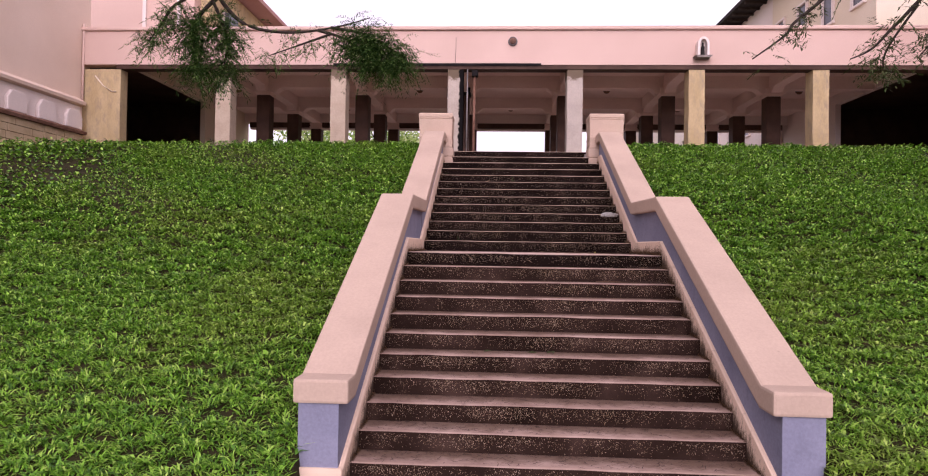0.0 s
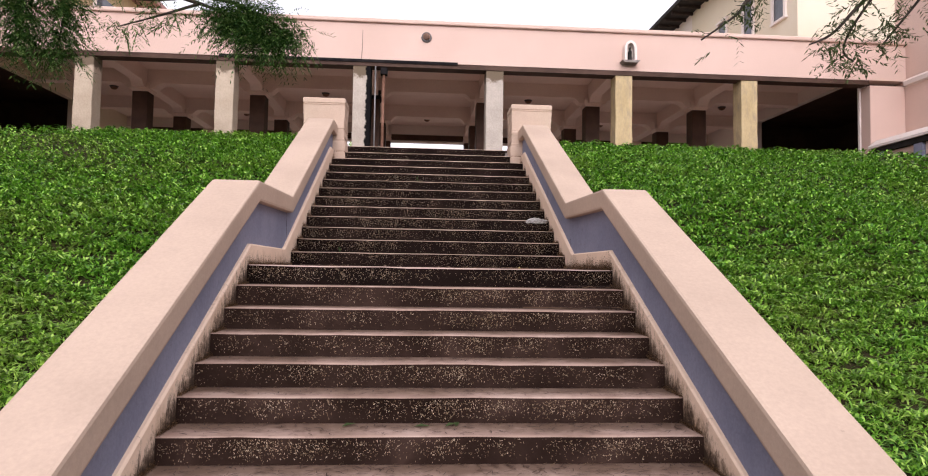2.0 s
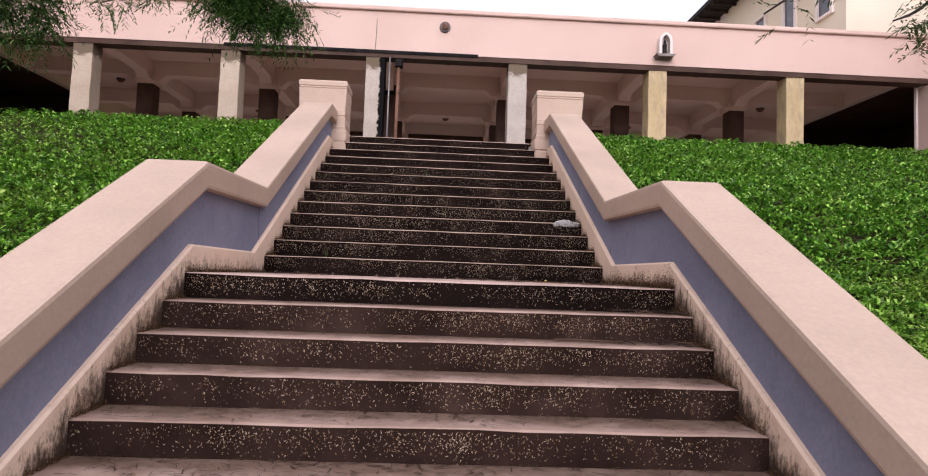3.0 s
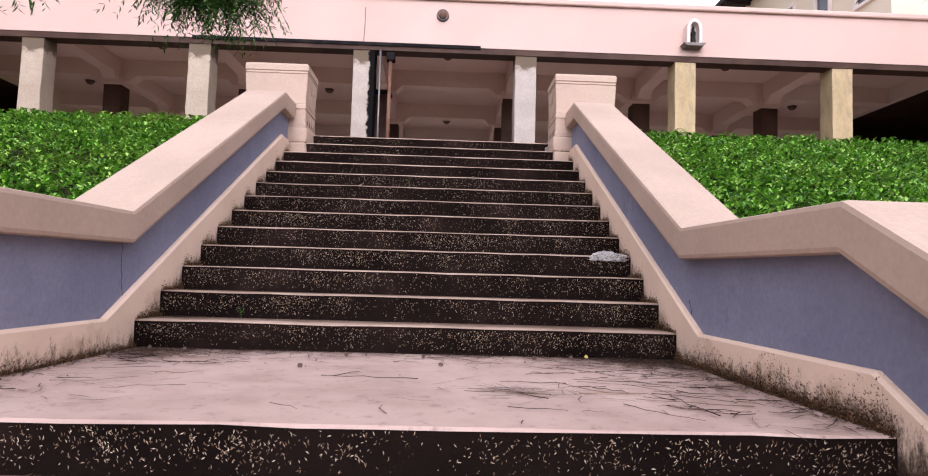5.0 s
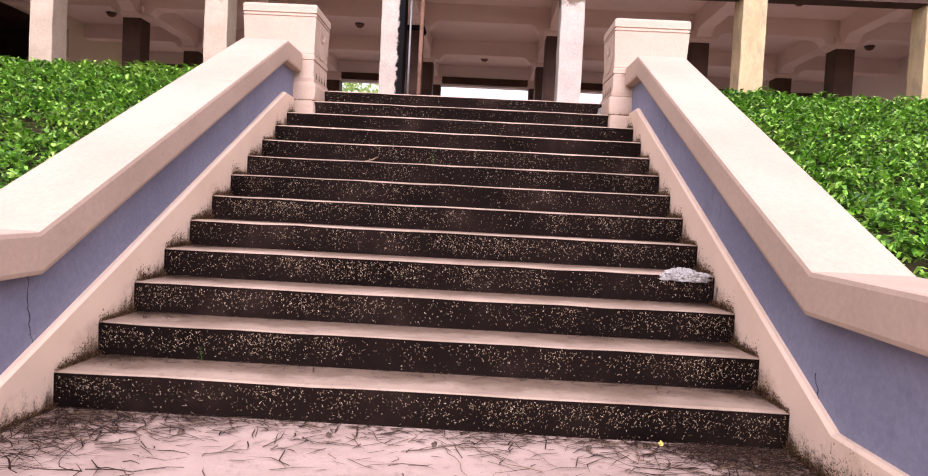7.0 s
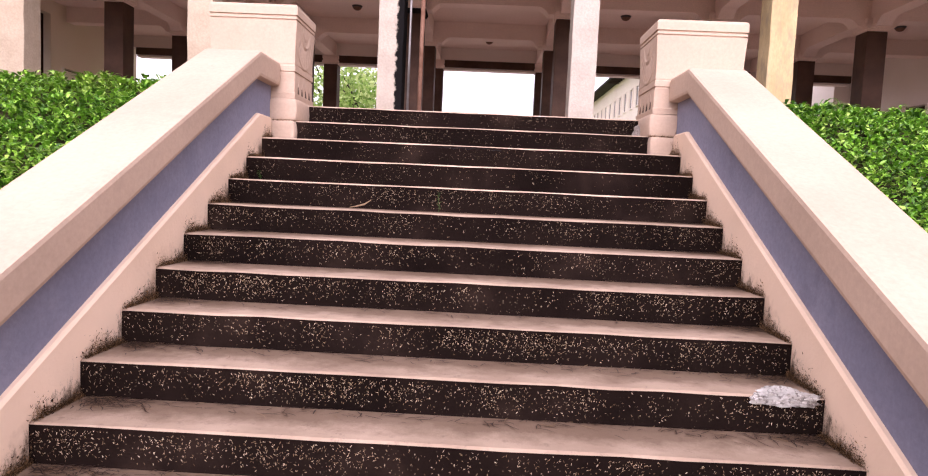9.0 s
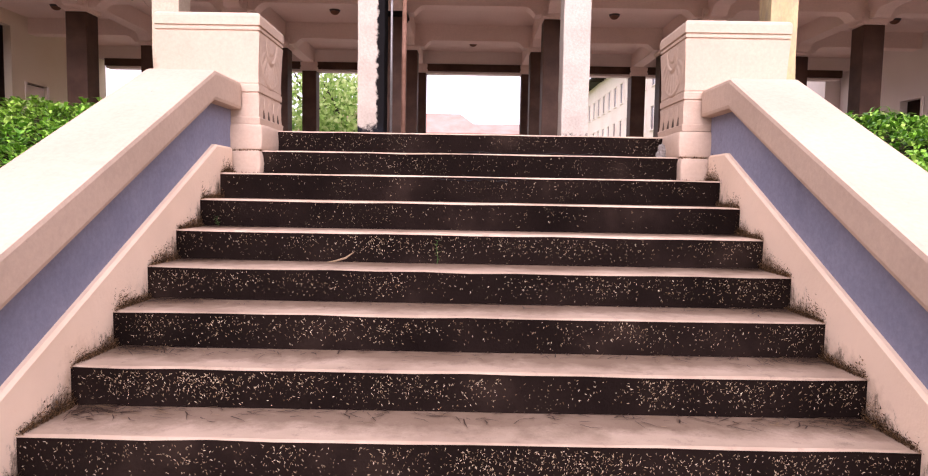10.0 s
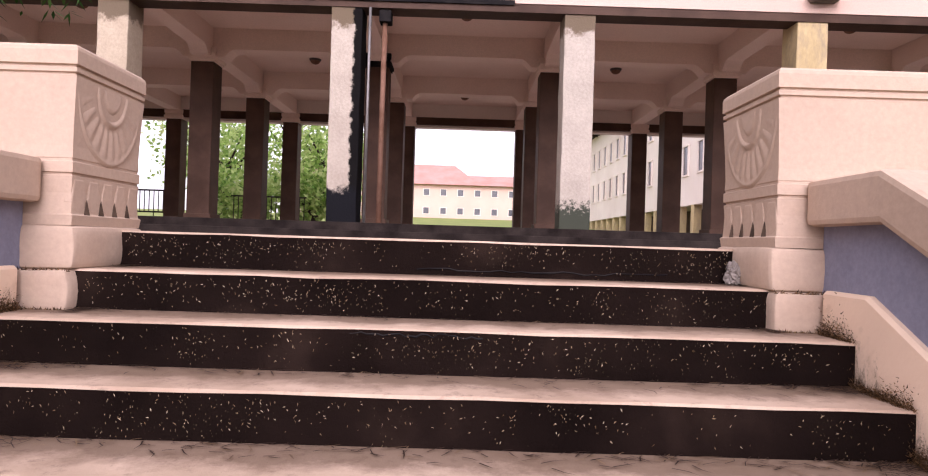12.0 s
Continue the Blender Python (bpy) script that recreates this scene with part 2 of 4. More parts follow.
PALE = surface("pale_plaster", (0.78, 0.67, 0.6), (0.86, 0.76, 0.69), (0.7, 0.59, 0.52), (0.6, 0.8), scale=0.3)
CREAM_WALL = surface("cream_wall_paint", (0.74, 0.62, 0.45), (0.8, 0.7, 0.54), scale=0.3)
GLASS_DARK = surface("dark_window_glass", (0.06, 0.06, 0.07), (0.1, 0.1, 0.11), rough=0.15, scale=2)
PLASTIC = surface("crumpled_white_plastic", (0.28, 0.265, 0.24), (0.5, 0.475, 0.44), (0.1, 0.085, 0.075), (0.5, 0.6), scale=18, rough=0.4)
STONE_GREY = surface("grey_stone", (0.2, 0.17, 0.15), (0.3, 0.26, 0.23), scale=9, fine=60, bump=0.8)
FORECOURT = surface("dark_stained_cement", (0.016, 0.012, 0.011), (0.042, 0.032, 0.028), scale=2.5)
FLOOR = surface("worn_cement_floor", (0.46, 0.345, 0.285), (0.56, 0.435, 0.365), (0.36, 0.27, 0.22), scale=0.8)
BOUNCE_PALE = surface("pale_bounce_slab", (0.62, 0.54, 0.45), (0.72, 0.63, 0.53), (0.5, 0.42, 0.34), scale=0.8)
LAWN = surface("dry_bright_lawn", (0.2, 0.25, 0.07), (0.28, 0.31, 0.1), (0.32, 0.29, 0.12), scale=0.6, fine=14, bump=0.6)
MOTTLED_BROWN = surface("mottled_brown", (0.06, 0.042, 0.03), (0.16, 0.11, 0.08), scale=12)
BLACK = surface("black_stain", (0.012, 0.011, 0.012), (0.03, 0.026, 0.025), scale=3)
SOIL = surface("grassy_soil", (0.026, 0.023, 0.009), (0.042, 0.034, 0.014), (0.07, 0.04, 0.022), (0.6, 0.75), scale=1.3, fine=22, bump=0.9)
for dull in (FORECOURT, BLACK, COLUMN_SOOT):
    dull.node_tree.nodes["Principled BSDF"].inputs["Specular IOR Level"].default_value = 0.01
ROOF = surface("red_roof_tile", (0.46, 0.25, 0.21), (0.53, 0.31, 0.27), scale=0.5)
STONE = surface("tan_stone", (0.5, 0.38, 0.22), (0.62, 0.48, 0.3), scale=3)
DARK = surface("dark_timber", (0.02, 0.018, 0.016), (0.04, 0.034, 0.03), scale=2)

# ---- mesh helpers ----


def box(bm, x0, x1, y0, y1, z0, z1):
    v = [bm.verts.new((x, y, z)) for x in (x0, x1) for y in (y0, y1) for z in (z0, z1)]
    for f in ((0, 1, 3, 2), (4, 6, 7, 5), (0, 4, 5, 1), (2, 3, 7, 6), (0, 2, 6, 4), (1, 5, 7, 3)):
        bm.faces.new([v[i] for i in f])


def prism(bm, outline, lo, hi, axis="x"):
    """Extrudes an outline: (y, z) pairs along x, (x, z) along y, (x, y) along z."""
    put = {"x": lambda p, e: (e, p[0], p[1]), "y": lambda p, e: (p[0], e, p[1]), "z": lambda p, e: (p[0], p[1], e)}[axis]
    a = [bm.verts.new(put(p, lo)) for p in outline]
    b = [bm.verts.new(put(p, hi)) for p in outline]
    bm.faces.new(a)
    bm.faces.new(b[::-1])
    for i in range(len(a)):
        j = (i + 1) % len(a)
        bm.faces.new((a[j], a[i], b[i], b[j]))


def soften(bm, width, segments=2, sharp=30):
    bmesh.ops.recalc_face_normals(bm, faces=bm.faces[:])
    edges = [e for e in bm.edges if len(e.link_faces) == 2 and e.calc_face_angle(0) > radians(sharp)]
    bmesh.ops.bevel(bm, geom=edges, offset=width, segments=segments, affect="EDGES", profile=0.6, clamp_overlap=True)


def link(name, bm, mat, smooth=False):
    bmesh.ops.recalc_face_normals(bm, faces=bm.faces[:])
    me = bpy.data.meshes.new(name)
    bm.to_mesh(me)
    bm.free()
    me.materials.append(mat)
    if smooth:
        me.polygons.foreach_set("use_smooth", [True] * len(me.polygons))
    return new(name, me)


def part(name, bm, mat, parent=None, label="", smooth=False):
    ob = link(name, bm, mat, smooth)
    if parent:
        ob.parent = parent
    return tagged(ob, label)


def thing(name, label, category, at=(0, 0, 0), kind="", group=""):
    ob = new(name)
    ob.location = at
    return tagged(ob, label, category, group, kind)


def box_part(name, mat, parent, x0, x1, y0, y1, z0, z1, bevel=0.0, label=""):
    bm = bmesh.new()
    box(bm, x0, x1, y0, y1, z0, z1)
    if bevel:
        soften(bm, bevel)
    return part(name, bm, mat, parent, label)


# ---- plan ----
RISE, LAND, TREAD_UP, TREAD_LOW = 0.17, 2.04, 0.327, 0.314
LAND_EDGE, N_UP, N_LOW = -1.918, 13, 12
TOP = LAND + N_UP * RISE
BASE = LAND - N_LOW * RISE
HALF = 1.66
FRONT = 12.45
ROW_GAP = 3.95
BAY = 4.28
SHAFT, INNER, BEAM, CEIL = 8.52, 8.47, 8.8, 9.32
FLOOR_Z = 4.53
COL_ROWS = [[mid + bay * (k + 0.5) for k in range(-3, 3)] for mid, bay in ((0.08, 4.262), (0.115, 4.275), (0.15, 4.288), (0.187, 4.3))]
COLS = [(a + b) / 2 for a, b in zip(COL_ROWS[1], COL_ROWS[2])]
ROWS_Y = [FRONT + 0.28 + ROW_GAP * i for i in range(4)]
LEFT, RIGHT = -15.9, 16.2
REAR = ROWS_Y[3] + 0.35


def wobble_box(x0, x1, y0, y1, z0, z1, seed, cuts=14):
    """A cast concrete slab with a slightly uneven, worn nosing."""
    rnd = random.Random(seed)
    bm = bmesh.new()
    rows = []
    for i in range(cuts + 1):
        x = x0 + (x1 - x0) * i / cuts
        a, b = rnd.uniform(-0.003, 0.003), rnd.uniform(-0.0022, 0.0012)
        r = 0.006 + rnd.uniform(0, 0.006)
        ring = [(y0 + a, z0), (y0 + a, z1 + b - r), (y0 + a + r, z1 + b), (y1, z1), (y1, z0)]
        rows.append([bm.verts.new((x, y, z)) for y, z in ring])
    for p, q in zip(rows, rows[1:]):
        for k in range(5):
            bm.faces.new((p[k], p[(k + 1) % 5], q[(k + 1) % 5], q[k]))
    bm.faces.new(rows[0])
    bm.faces.new(rows[-1][::-1])
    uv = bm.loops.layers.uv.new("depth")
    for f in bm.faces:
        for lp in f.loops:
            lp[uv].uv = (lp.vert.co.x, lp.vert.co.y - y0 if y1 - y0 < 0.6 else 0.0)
    return bm


def tube(bm, pts, r, sides=6):
    rings = []
    for i, p in enumerate(pts):
        p = Vector(p)
        d = (Vector(pts[min(i + 1, len(pts) - 1)]) - Vector(pts[max(i - 1, 0)])).normalized()
        a = d.orthogonal().normalized() if abs(d.x) > 0.9 else d.cross(Vector((1, 0, 0))).normalized()
        b = d.cross(a)
        rr = r[i] if isinstance(r, (list, tuple)) else r
        rings.append([bm.verts.new(p + a * rr * math.cos(t) + b * rr * math.sin(t)) for t in [2 * math.pi * k / sides for k in range(sides)]])
    for p, q in zip(rings, rings[1:]):
        for k in range(sides):
            bm.faces.new((p[k], p[(k + 1) % sides], q[(k + 1) % sides], q[k]))
    bm.faces.new(rings[0][::-1])
    bm.faces.new(rings[-1])


# ---- stairs ----
stairs = thing("staircase", "broad dark weathered concrete outdoor staircase in two flights", "stairs", kind="structure")
for k in range(1, N_UP + 1):
    y = TREAD_UP * (k - 1)
    part("step", wobble_box(-HALF, HALF, y, y + TREAD_UP + 0.04, LAND + RISE * (k - 1) - 0.1, LAND + RISE * k, k), STEP if k < 9 else STEP_PALE, stairs)
for k in range(N_LOW):
    y = LAND_EDGE - TREAD_LOW * k
    back = y + TREAD_LOW + 0.04 if k else 0.05
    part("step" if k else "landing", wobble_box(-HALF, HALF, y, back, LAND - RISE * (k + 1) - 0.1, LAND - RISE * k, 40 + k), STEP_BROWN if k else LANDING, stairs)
for k, dz, x0, x1 in ((13, 0.03, -0.05, 1.15), (11, RISE - 0.022, -0.25, 0.25)):
    bm = bmesh.new()
    rnd = random.Random(k)
    pts = [(x0 + (x1 - x0) * i / 24, TREAD_UP * (k - 1) - 0.002, LAND + RISE * (k - 1) + dz + rnd.uniform(-0.008, 0.008)) for i in range(25)]
    tube(bm, pts, [0.0015 + 0.0035 * rnd.random() for _ in pts], 5)
    part("crack", bm, BLACK, stairs, "jagged black crack")
tagged(box_part("forecourt", FORECOURT, None, -3.2, 3.2, TREAD_UP * 12 + TREAD_UP, 11.7, 3.9, TOP - 0.002), "cement forecourt at the head of the stairs", "pavement", kind="structure")

# ---- parapets ----
KNEE_Y, KNEE_Z, DIP_Y, DIP_Z = -1.72, 2.82, -0.18, 2.85
END_Y, END_Z, END_K = -5.36, 1.07, -5.12
PED_F = 3.56
TOP_KY, TOP_KZ = 3.09, 4.545
COP = [(END_Y, END_Z), (END_K, END_Z), (KNEE_Y, KNEE_Z), (DIP_Y, DIP_Z), (TOP_KY, TOP_KZ), (PED_F, TOP_KZ)]
SK = [(END_Y + 0.01, BASE + 0.38), (-5.3, BASE + 0.38), (-1.8, LAND + 0.19), (-0.33, LAND + 0.19), (3.22, TOP - 0.16), (PED_F - 0.07, TOP - 0.16)]


def nose(y):
    """Height of the line of nosings along the stairs."""
    if y < LAND_EDGE:
        return LAND + (y - LAND_EDGE) * RISE / TREAD_LOW
    return LAND + max(y + 0.1, 0) * RISE / TREAD_UP


def skirting_mesh(side):
    ys = sorted({y for y, _ in SK} | {LAND_EDGE, -0.1} | {-5.2 + 0.4 * k for k in range(22)})
    bm = bmesh.new()
    uv = bm.loops.layers.uv.new("height")
    zs = [float(np.interp(y, [p[0] for p in SK], [p[1] for p in SK])) for y in ys]
    rings = []
    for y, z in zip(ys, zs):
        rings.append([bm.verts.new((side * x, y, zz)) for x, zz in ((1.655, nose(y) - 0.35), (1.655, z - 0.014), (1.669, z), (2.03, z), (2.03, nose(y) - 0.35))])
    for p, q in zip(rings, rings[1:]):
        for k in range(5):
            bm.faces.new((p[k], p[(k + 1) % 5], q[(k + 1) % 5], q[k]))
    bm.faces.new(rings[0])
    bm.faces.new(rings[-1][::-1])
    for f in bm.faces:
        for lp in f.loops:
            c = lp.vert.co
            lp[uv].uv = (c.y, c.z - nose(c.y))
    return bm


for side in (-1, 1):
    par = thing("stair_parapet", "low pink-coped stair parapet with grey-blue panels, stained at its foot", "parapet", kind="structure")
    bm = bmesh.new()
    prism(bm, COP + [(y + (0.03 if 0 < j < 4 else 0), z - 0.19) for j, (y, z) in list(enumerate(COP))[::-1]], side * 1.61, side * 2.05)
    soften(bm, 0.024, 2)
    part("coping", bm, PINK, par, "smooth pink painted coping")
    bm = bmesh.new()
    prism(bm, [(y + (0.03 if j == 0 else 0), z - 0.18) for j, (y, z) in enumerate(COP)] + [(PED_F, BASE - 0.4), (END_Y + 0.03, BASE - 0.4)], side * 1.69, side * 2.01)
    part("panel_wall", bm, BLUE, par, "grey-blue painted wall")
    for seed, (y0, z0, y1, z1) in enumerate(((-0.12, 2.42, -0.17, 2.3), (0.06, 2.73, 0.09, 2.7)) if side > 0 else ((-0.14, 2.66, -0.12, 2.4), (-0.12, 2.4, -0.06, 2.3))):
        bm = bmesh.new()
        rnd = random.Random(90 + seed + side)
        pts = [(side * 1.6895, y0 + (y1 - y0) * i / 12 + rnd.uniform(-0.008, 0.008), z0 + (z1 - z0) * i / 12 + rnd.uniform(-0.006, 0.006)) for i in range(13)]
        tube(bm, pts, [0.0007 + 0.0016 * rnd.random() for _ in pts], 5)
        part("crack", bm, BLACK, par, "hairline crack in the painted panel")
    part("skirting", skirting_mesh(side), SKIRT, par, "pink skirting darkened by moss and dirt")


# ---- pedestals ----
def stack(bm, x0, x1, y0, y1, levels):
    """A block with a moulded outline: levels of (z, inset)."""
    rings = []
    for z, i in levels:
        rings.append([bm.verts.new(p) for p in ((x0 + i, y0 + i, z), (x1 - i, y0 + i, z), (x1 - i, y1 - i, z), (x0 + i, y1 - i, z))])
    for p, q in zip(rings, rings[1:]):
        for k in range(4):
            bm.faces.new((p[k], p[(k + 1) % 4], q[(k + 1) % 4], q[k]))
    bm.faces.new(rings[0][::-1])
    bm.faces.new(rings[-1])


def worn(bm, seed, amount=0.011):
    """Chipped and rounded by wear: the block's skin wanders in and out."""
    bmesh.ops.subdivide_edges(bm, edges=bm.edges[:], cuts=3, use_grid_fill=True)
    for v in bm.verts:
        q = v.co * 9 + Vector((seed, 0, 0))
        v.co += Vector((noise.noise(q), noise.noise(q + Vector((7, 3, 1))), 0.5 * noise.noise(q + Vector((2, 9, 5))))) * amount
    return bm


PX0, PX1, PY0, PY1 = 1.482, 2.225, PED_F, 4.14
for side in (-1, 1):
    ped = thing("newel_pedestal", "pink cast pedestal with carved shell and leaf relief beside the stairs", "pedestal", kind="structure", group="pedestals at the stair head")
    def mirrored(bm, side=side):
        if side < 0:
            bmesh.ops.scale(bm, vec=(-1, 1, 1), verts=bm.verts[:])
        return bm
    bm = bmesh.new()
    stack(bm, PX0, PX1, PY0, PY1, [(4.262, 0.008), (4.305, 0.003), (4.312, 0.013), (4.40, 0.019), (4.472, 0.014), (4.476, 0.022), (4.484, 0.022), (4.488, 0.012), (4.532, 0.012), (4.536, 0.019), (4.546, 0.019), (4.55, 0.016),
                                    (4.6, 0.018), (4.72, 0.014), (4.84, 0.008), (4.898, 0.004), (4.902, 0.016), (4.908, 0.016), (4.912, 0.004), (4.93, 0.004), (4.934, 0.014), (4.94, 0.014), (4.944, 0.0), (5.002, 0.0), (5.018, 0.004), (5.03, 0.018)])
    part("body", mirrored(bm), PINK, ped)
    bm = bmesh.new()
    box(bm, 1.465, 2.2, PED_F - 0.01, PY1 - 0.02, TOP - 0.175, 4.262)
    soften(bm, 0.024, 2)
    worn(bm, 3 + side)
    part("upper_plinth", mirrored(bm), PINK, ped, "rounded chipped plinth block", True)
    bm = bmesh.new()
    box(bm, 1.47, 2.05, PED_F - 0.035, PY1 - 0.1, TOP - 0.36, TOP - 0.175)
    soften(bm, 0.03, 2)
    worn(bm, 8 + side, 0.016)
    part("lower_plinth", mirrored(bm), PINK, ped, "rounded chipped plinth block", True)
    bm = bmesh.new()
    cy, cz, fx = (PY0 + PY1) / 2, 4.885, PX0 + 0.021
    rings = []
    for i in range(29):
        r = i / 28
        ring = []
        for j in range(81):
            t = math.pi * j / 80
            flute = abs(math.sin(11.5 * t)) ** 0.7
            h = 0.004 + 0.009 * flute * min(max((r - 0.46) / 0.12, 0), 1) * min(max((0.93 - r) / 0.06, 0), 1)
            h += 0.02 * math.exp(-((r - 0.43) / 0.035) ** 2) + 0.012 * math.exp(-((r - 0.95) / 0.028) ** 2)
            h += 0.014 * min(max((0.3 - r) / 0.03, 0), 1)
            h = h if i < 28 else 0
            ring.append(bm.verts.new((fx - h, cy + 0.275 * r * math.cos(t), cz - 0.35 * r * math.sin(t))))
        rings.append(ring)
    for p, q in zip(rings, rings[1:]):
        for j in range(80):
            bm.faces.new((p[j], p[j + 1], q[j + 1], q[j]))
    part("shell_relief", mirrored(bm), PINK, ped, "shell carving in low relief", True)
    bm = bmesh.new()
    hollows = bmesh.new()
    for j in range(5):
        y = PY0 + 0.065 + 0.112 * j
        rim = [(y + 0.05 * math.cos(a), 4.365 - 0.052 * math.sin(a)) for a in np.linspace(0, math.pi, 9)]
        outline = [(y + 0.036, 4.462)] + rim + [(y - 0.036, 4.462)]
        prism(bm, outline, PX0 + 0.013, PX0 + 0.05)
        # Dark wedges put the shade of the hollows between tongues into colour.
        v = [hollows.verts.new(p) for p in ((PX0 + 0.008, y + 0.034, 4.306), (PX0 + 0.008, y + 0.078, 4.306), (PX0 + 0.012, y + 0.056, 4.378), (PX0 + 0.04, y + 0.056, 4.306))]
        if j < 4:
            for f in ((0, 1, 2), (0, 2, 3), (1, 3, 2), (0, 3, 1)):
                hollows.faces.new([v[q] for q in f])
    soften(bm, 0.008, 2)
    part("leaf_relief", mirrored(bm), PINK, ped, "row of rounded tongues carved along the foot")
    part("hollow_shade", mirrored(hollows), MOTTLED_BROWN, ped, "dark wedges coloured as the shade between the carved tongues")

# ---- ground ----
CREST_Y, CREST_Z, FOOT_Y = 4.0, 4.34, -6.0


def bank_z(x, y):
    t = min(max((y - FOOT_Y) / (CREST_Y - FOOT_Y), 0), 1)
    z = BASE + 0.22 + (CREST_Z - BASE - 0.22) * t
    return z + 0.05 * math.sin(0.9 * x + 1.3 * y) * math.sin(0.7 * y - 0.4 * x) * min(t, 1 - t) * 4


ground_ys = [-400, -60, -12, -6.5] + [FOOT_Y + i * 0.5 for i in range(21)] + [4.6, 8, 11.65]
ground_xs = [-400, -60, -30] + [-18 + i for i in range(17)] + [-1.95, 1.95] + [2 + i for i in range(17)] + [30, 60, 400]


def ground_z(x, y):
    if y < FOOT_Y:
        return BASE + 0.22 if abs(x) > 1.97 and y > -7 else BASE if y > -7 else 0.3
    return bank_z(x, y) if y < 4.3 else TOP - 0.02


bm = bmesh.new()
grid = [[bm.verts.new((x, y, ground_z(x, y) - (0.5 if abs(x) < 1.97 and y > -5.2 else ground_z(x, y) - BASE if abs(x) < 1.97 and y > -7 else 0))) for x in ground_xs] for y in ground_ys]
for r0, r1 in zip(grid, grid[1:]):
    for k in range(len(ground_xs) - 1):
        if abs(ground_xs[k] + ground_xs[k + 1]) < 0.1 and r1[0].co.y > -4.9:
            continue
        bm.faces.new((r0[k], r0[k + 1], r1[k + 1], r1[k]))
bm.faces.new([bm.verts.new(p) for p in ((-400, 26, 4.38), (400, 26, 4.38), (400, 42, 4.45), (-400, 42, 4.45))])
ground = tagged(link("ground", bm, SOIL), "grassy ground with a bank rising beside the stairs", "ground", kind="structure")
bm = bmesh.new()
far = [bm.verts.new((x, y, z)) for y, z in ((42, 4.45), (60, 5.6), (118, 8.6), (500, 9)) for x in (-400, 400)]
for k in range(3):
    bm.faces.new((far[2 * k], far[2 * k + 1], far[2 * k + 3], far[2 * k + 2]))
tagged(link("rear_lawn", bm, LAWN), "bright yellow-green lawn rising to the far building", "lawn", kind="structure")


def grass_bank(sign):
    rng = np.random.default_rng(5 + (sign > 0))
    n_near, n_far = 270000, 70000
    x = sign * np.concatenate([rng.uniform(2.0, 8.5, n_near), rng.uniform(8.5, 17, n_far)])
    y = rng.uniform(-6.4, 4.45, len(x))
    t = np.clip((y - FOOT_Y) / (CREST_Y - FOOT_Y), 0, 1)
    z = BASE + 0.22 + (CREST_Z - BASE - 0.22) * t + 0.05 * np.sin(0.9 * x + 1.3 * y) * np.sin(0.7 * y - 0.4 * x) * np.minimum(t, 1 - t) * 4
    swell = np.zeros(len(x))
    waves = np.random.default_rng(77)
    for k in range(26):
        fx, fy, ph = waves.normal(0, 13), waves.uniform(10, 48) * waves.choice([-1, 1]), waves.uniform(0, 6.28)
        swell += np.sin(fx * x + fy * y + ph + 0.8 * np.sin(1.7 * x + ph))
    swell = np.clip(0.5 + swell / 12.0, 0, 1)
    bare = np.clip((np.abs(x) - 2.6) / 3, 0, 1) * (1.0 if sign < 0 else 0.55) * np.clip((y + 2.5) / 3, 0, 1) * (0.55 + 0.45 * np.sin(0.8 * x + 1.9 * y + 1.2 * np.sin(0.9 * x)))
    keep = rng.random(len(x)) < np.clip(1.5 * swell + np.interp(y, [-3, 1], [0.12, -0.2]), 0.08, 1) * (1 - 0.78 * bare)
    x, y, z, swell = x[keep], y[keep], z[keep], swell[keep]
    big = np.abs(x) > 8.5
    blade = rng.random(len(x)) < np.clip((-0.5 - y) / 5.0, 0.05, 0.8)
    z = z + np.interp(y, [-3, 1], [0.07, 0.15]) * swell ** 1.4 * rng.random(len(x)) ** 0.5
    h = np.where(blade, rng.uniform(0.03, 0.07, len(x)), rng.uniform(0.03, 0.06, len(x))) * np.where(big, 1.35, 1.0) * (0.7 + 0.5 * swell) * np.interp(y, [-1, 1], [1.0, 0.86])
    w = np.where(blade, rng.uniform(0.004, 0.009, len(x)), rng.uniform(0.009, 0.018, len(x))) * np.where(big, 1.9, 1.0)
    a, lean = rng.uniform(0, 2 * np.pi, len(x)), np.where(blade, rng.uniform(0.5, 2.0, len(x)), rng.uniform(0.8, 2.0, len(x)))
    dx, dy = np.cos(a), np.sin(a)
    px, py = -dy, dx
    p = np.stack([x, y, z - 0.01], 1)
    lat = np.stack([px * w, py * w, 0 * w], 1)
    mid = p + np.stack([dx * h * lean * 0.45, dy * h * lean * 0.45, h * 0.6], 1)
    tip = p + np.stack([dx * h * lean * 1.2, dy * h * lean * 1.2, h * np.where(blade, 0.85, 0.45)], 1)
    verts = np.stack([p - lat * 0.5, p + lat * 0.5, mid + lat, tip, mid - lat], 1).reshape(-1, 3)
    base = np.arange(len(x))[:, None] * 5
    tris = np.concatenate([base + np.array([[0, 1, 2]]), base + np.array([[0, 2, 4]]), base + np.array([[4, 2, 3]])])
    return leaf_mesh("grass", verts, tris, GRASS)


def leaf_mesh(name, verts, tris, mat):
    me = bpy.data.meshes.new(name)
    me.vertices.add(len(verts))
    me.vertices.foreach_set("co", np.asarray(verts, dtype=np.float32).ravel())
    me.loops.add(len(tris) * 3)
    me.loops.foreach_set("vertex_index", np.asarray(tris, dtype=np.int32).ravel())
    me.polygons.add(len(tris))
    me.polygons.foreach_set("loop_start", np.arange(len(tris), dtype=np.int32) * 3)
    me.polygons.foreach_set("loop_total", np.full(len(tris), 3, dtype=np.int32))
    me.update(calc_edges=True)
    me.materials.append(mat)
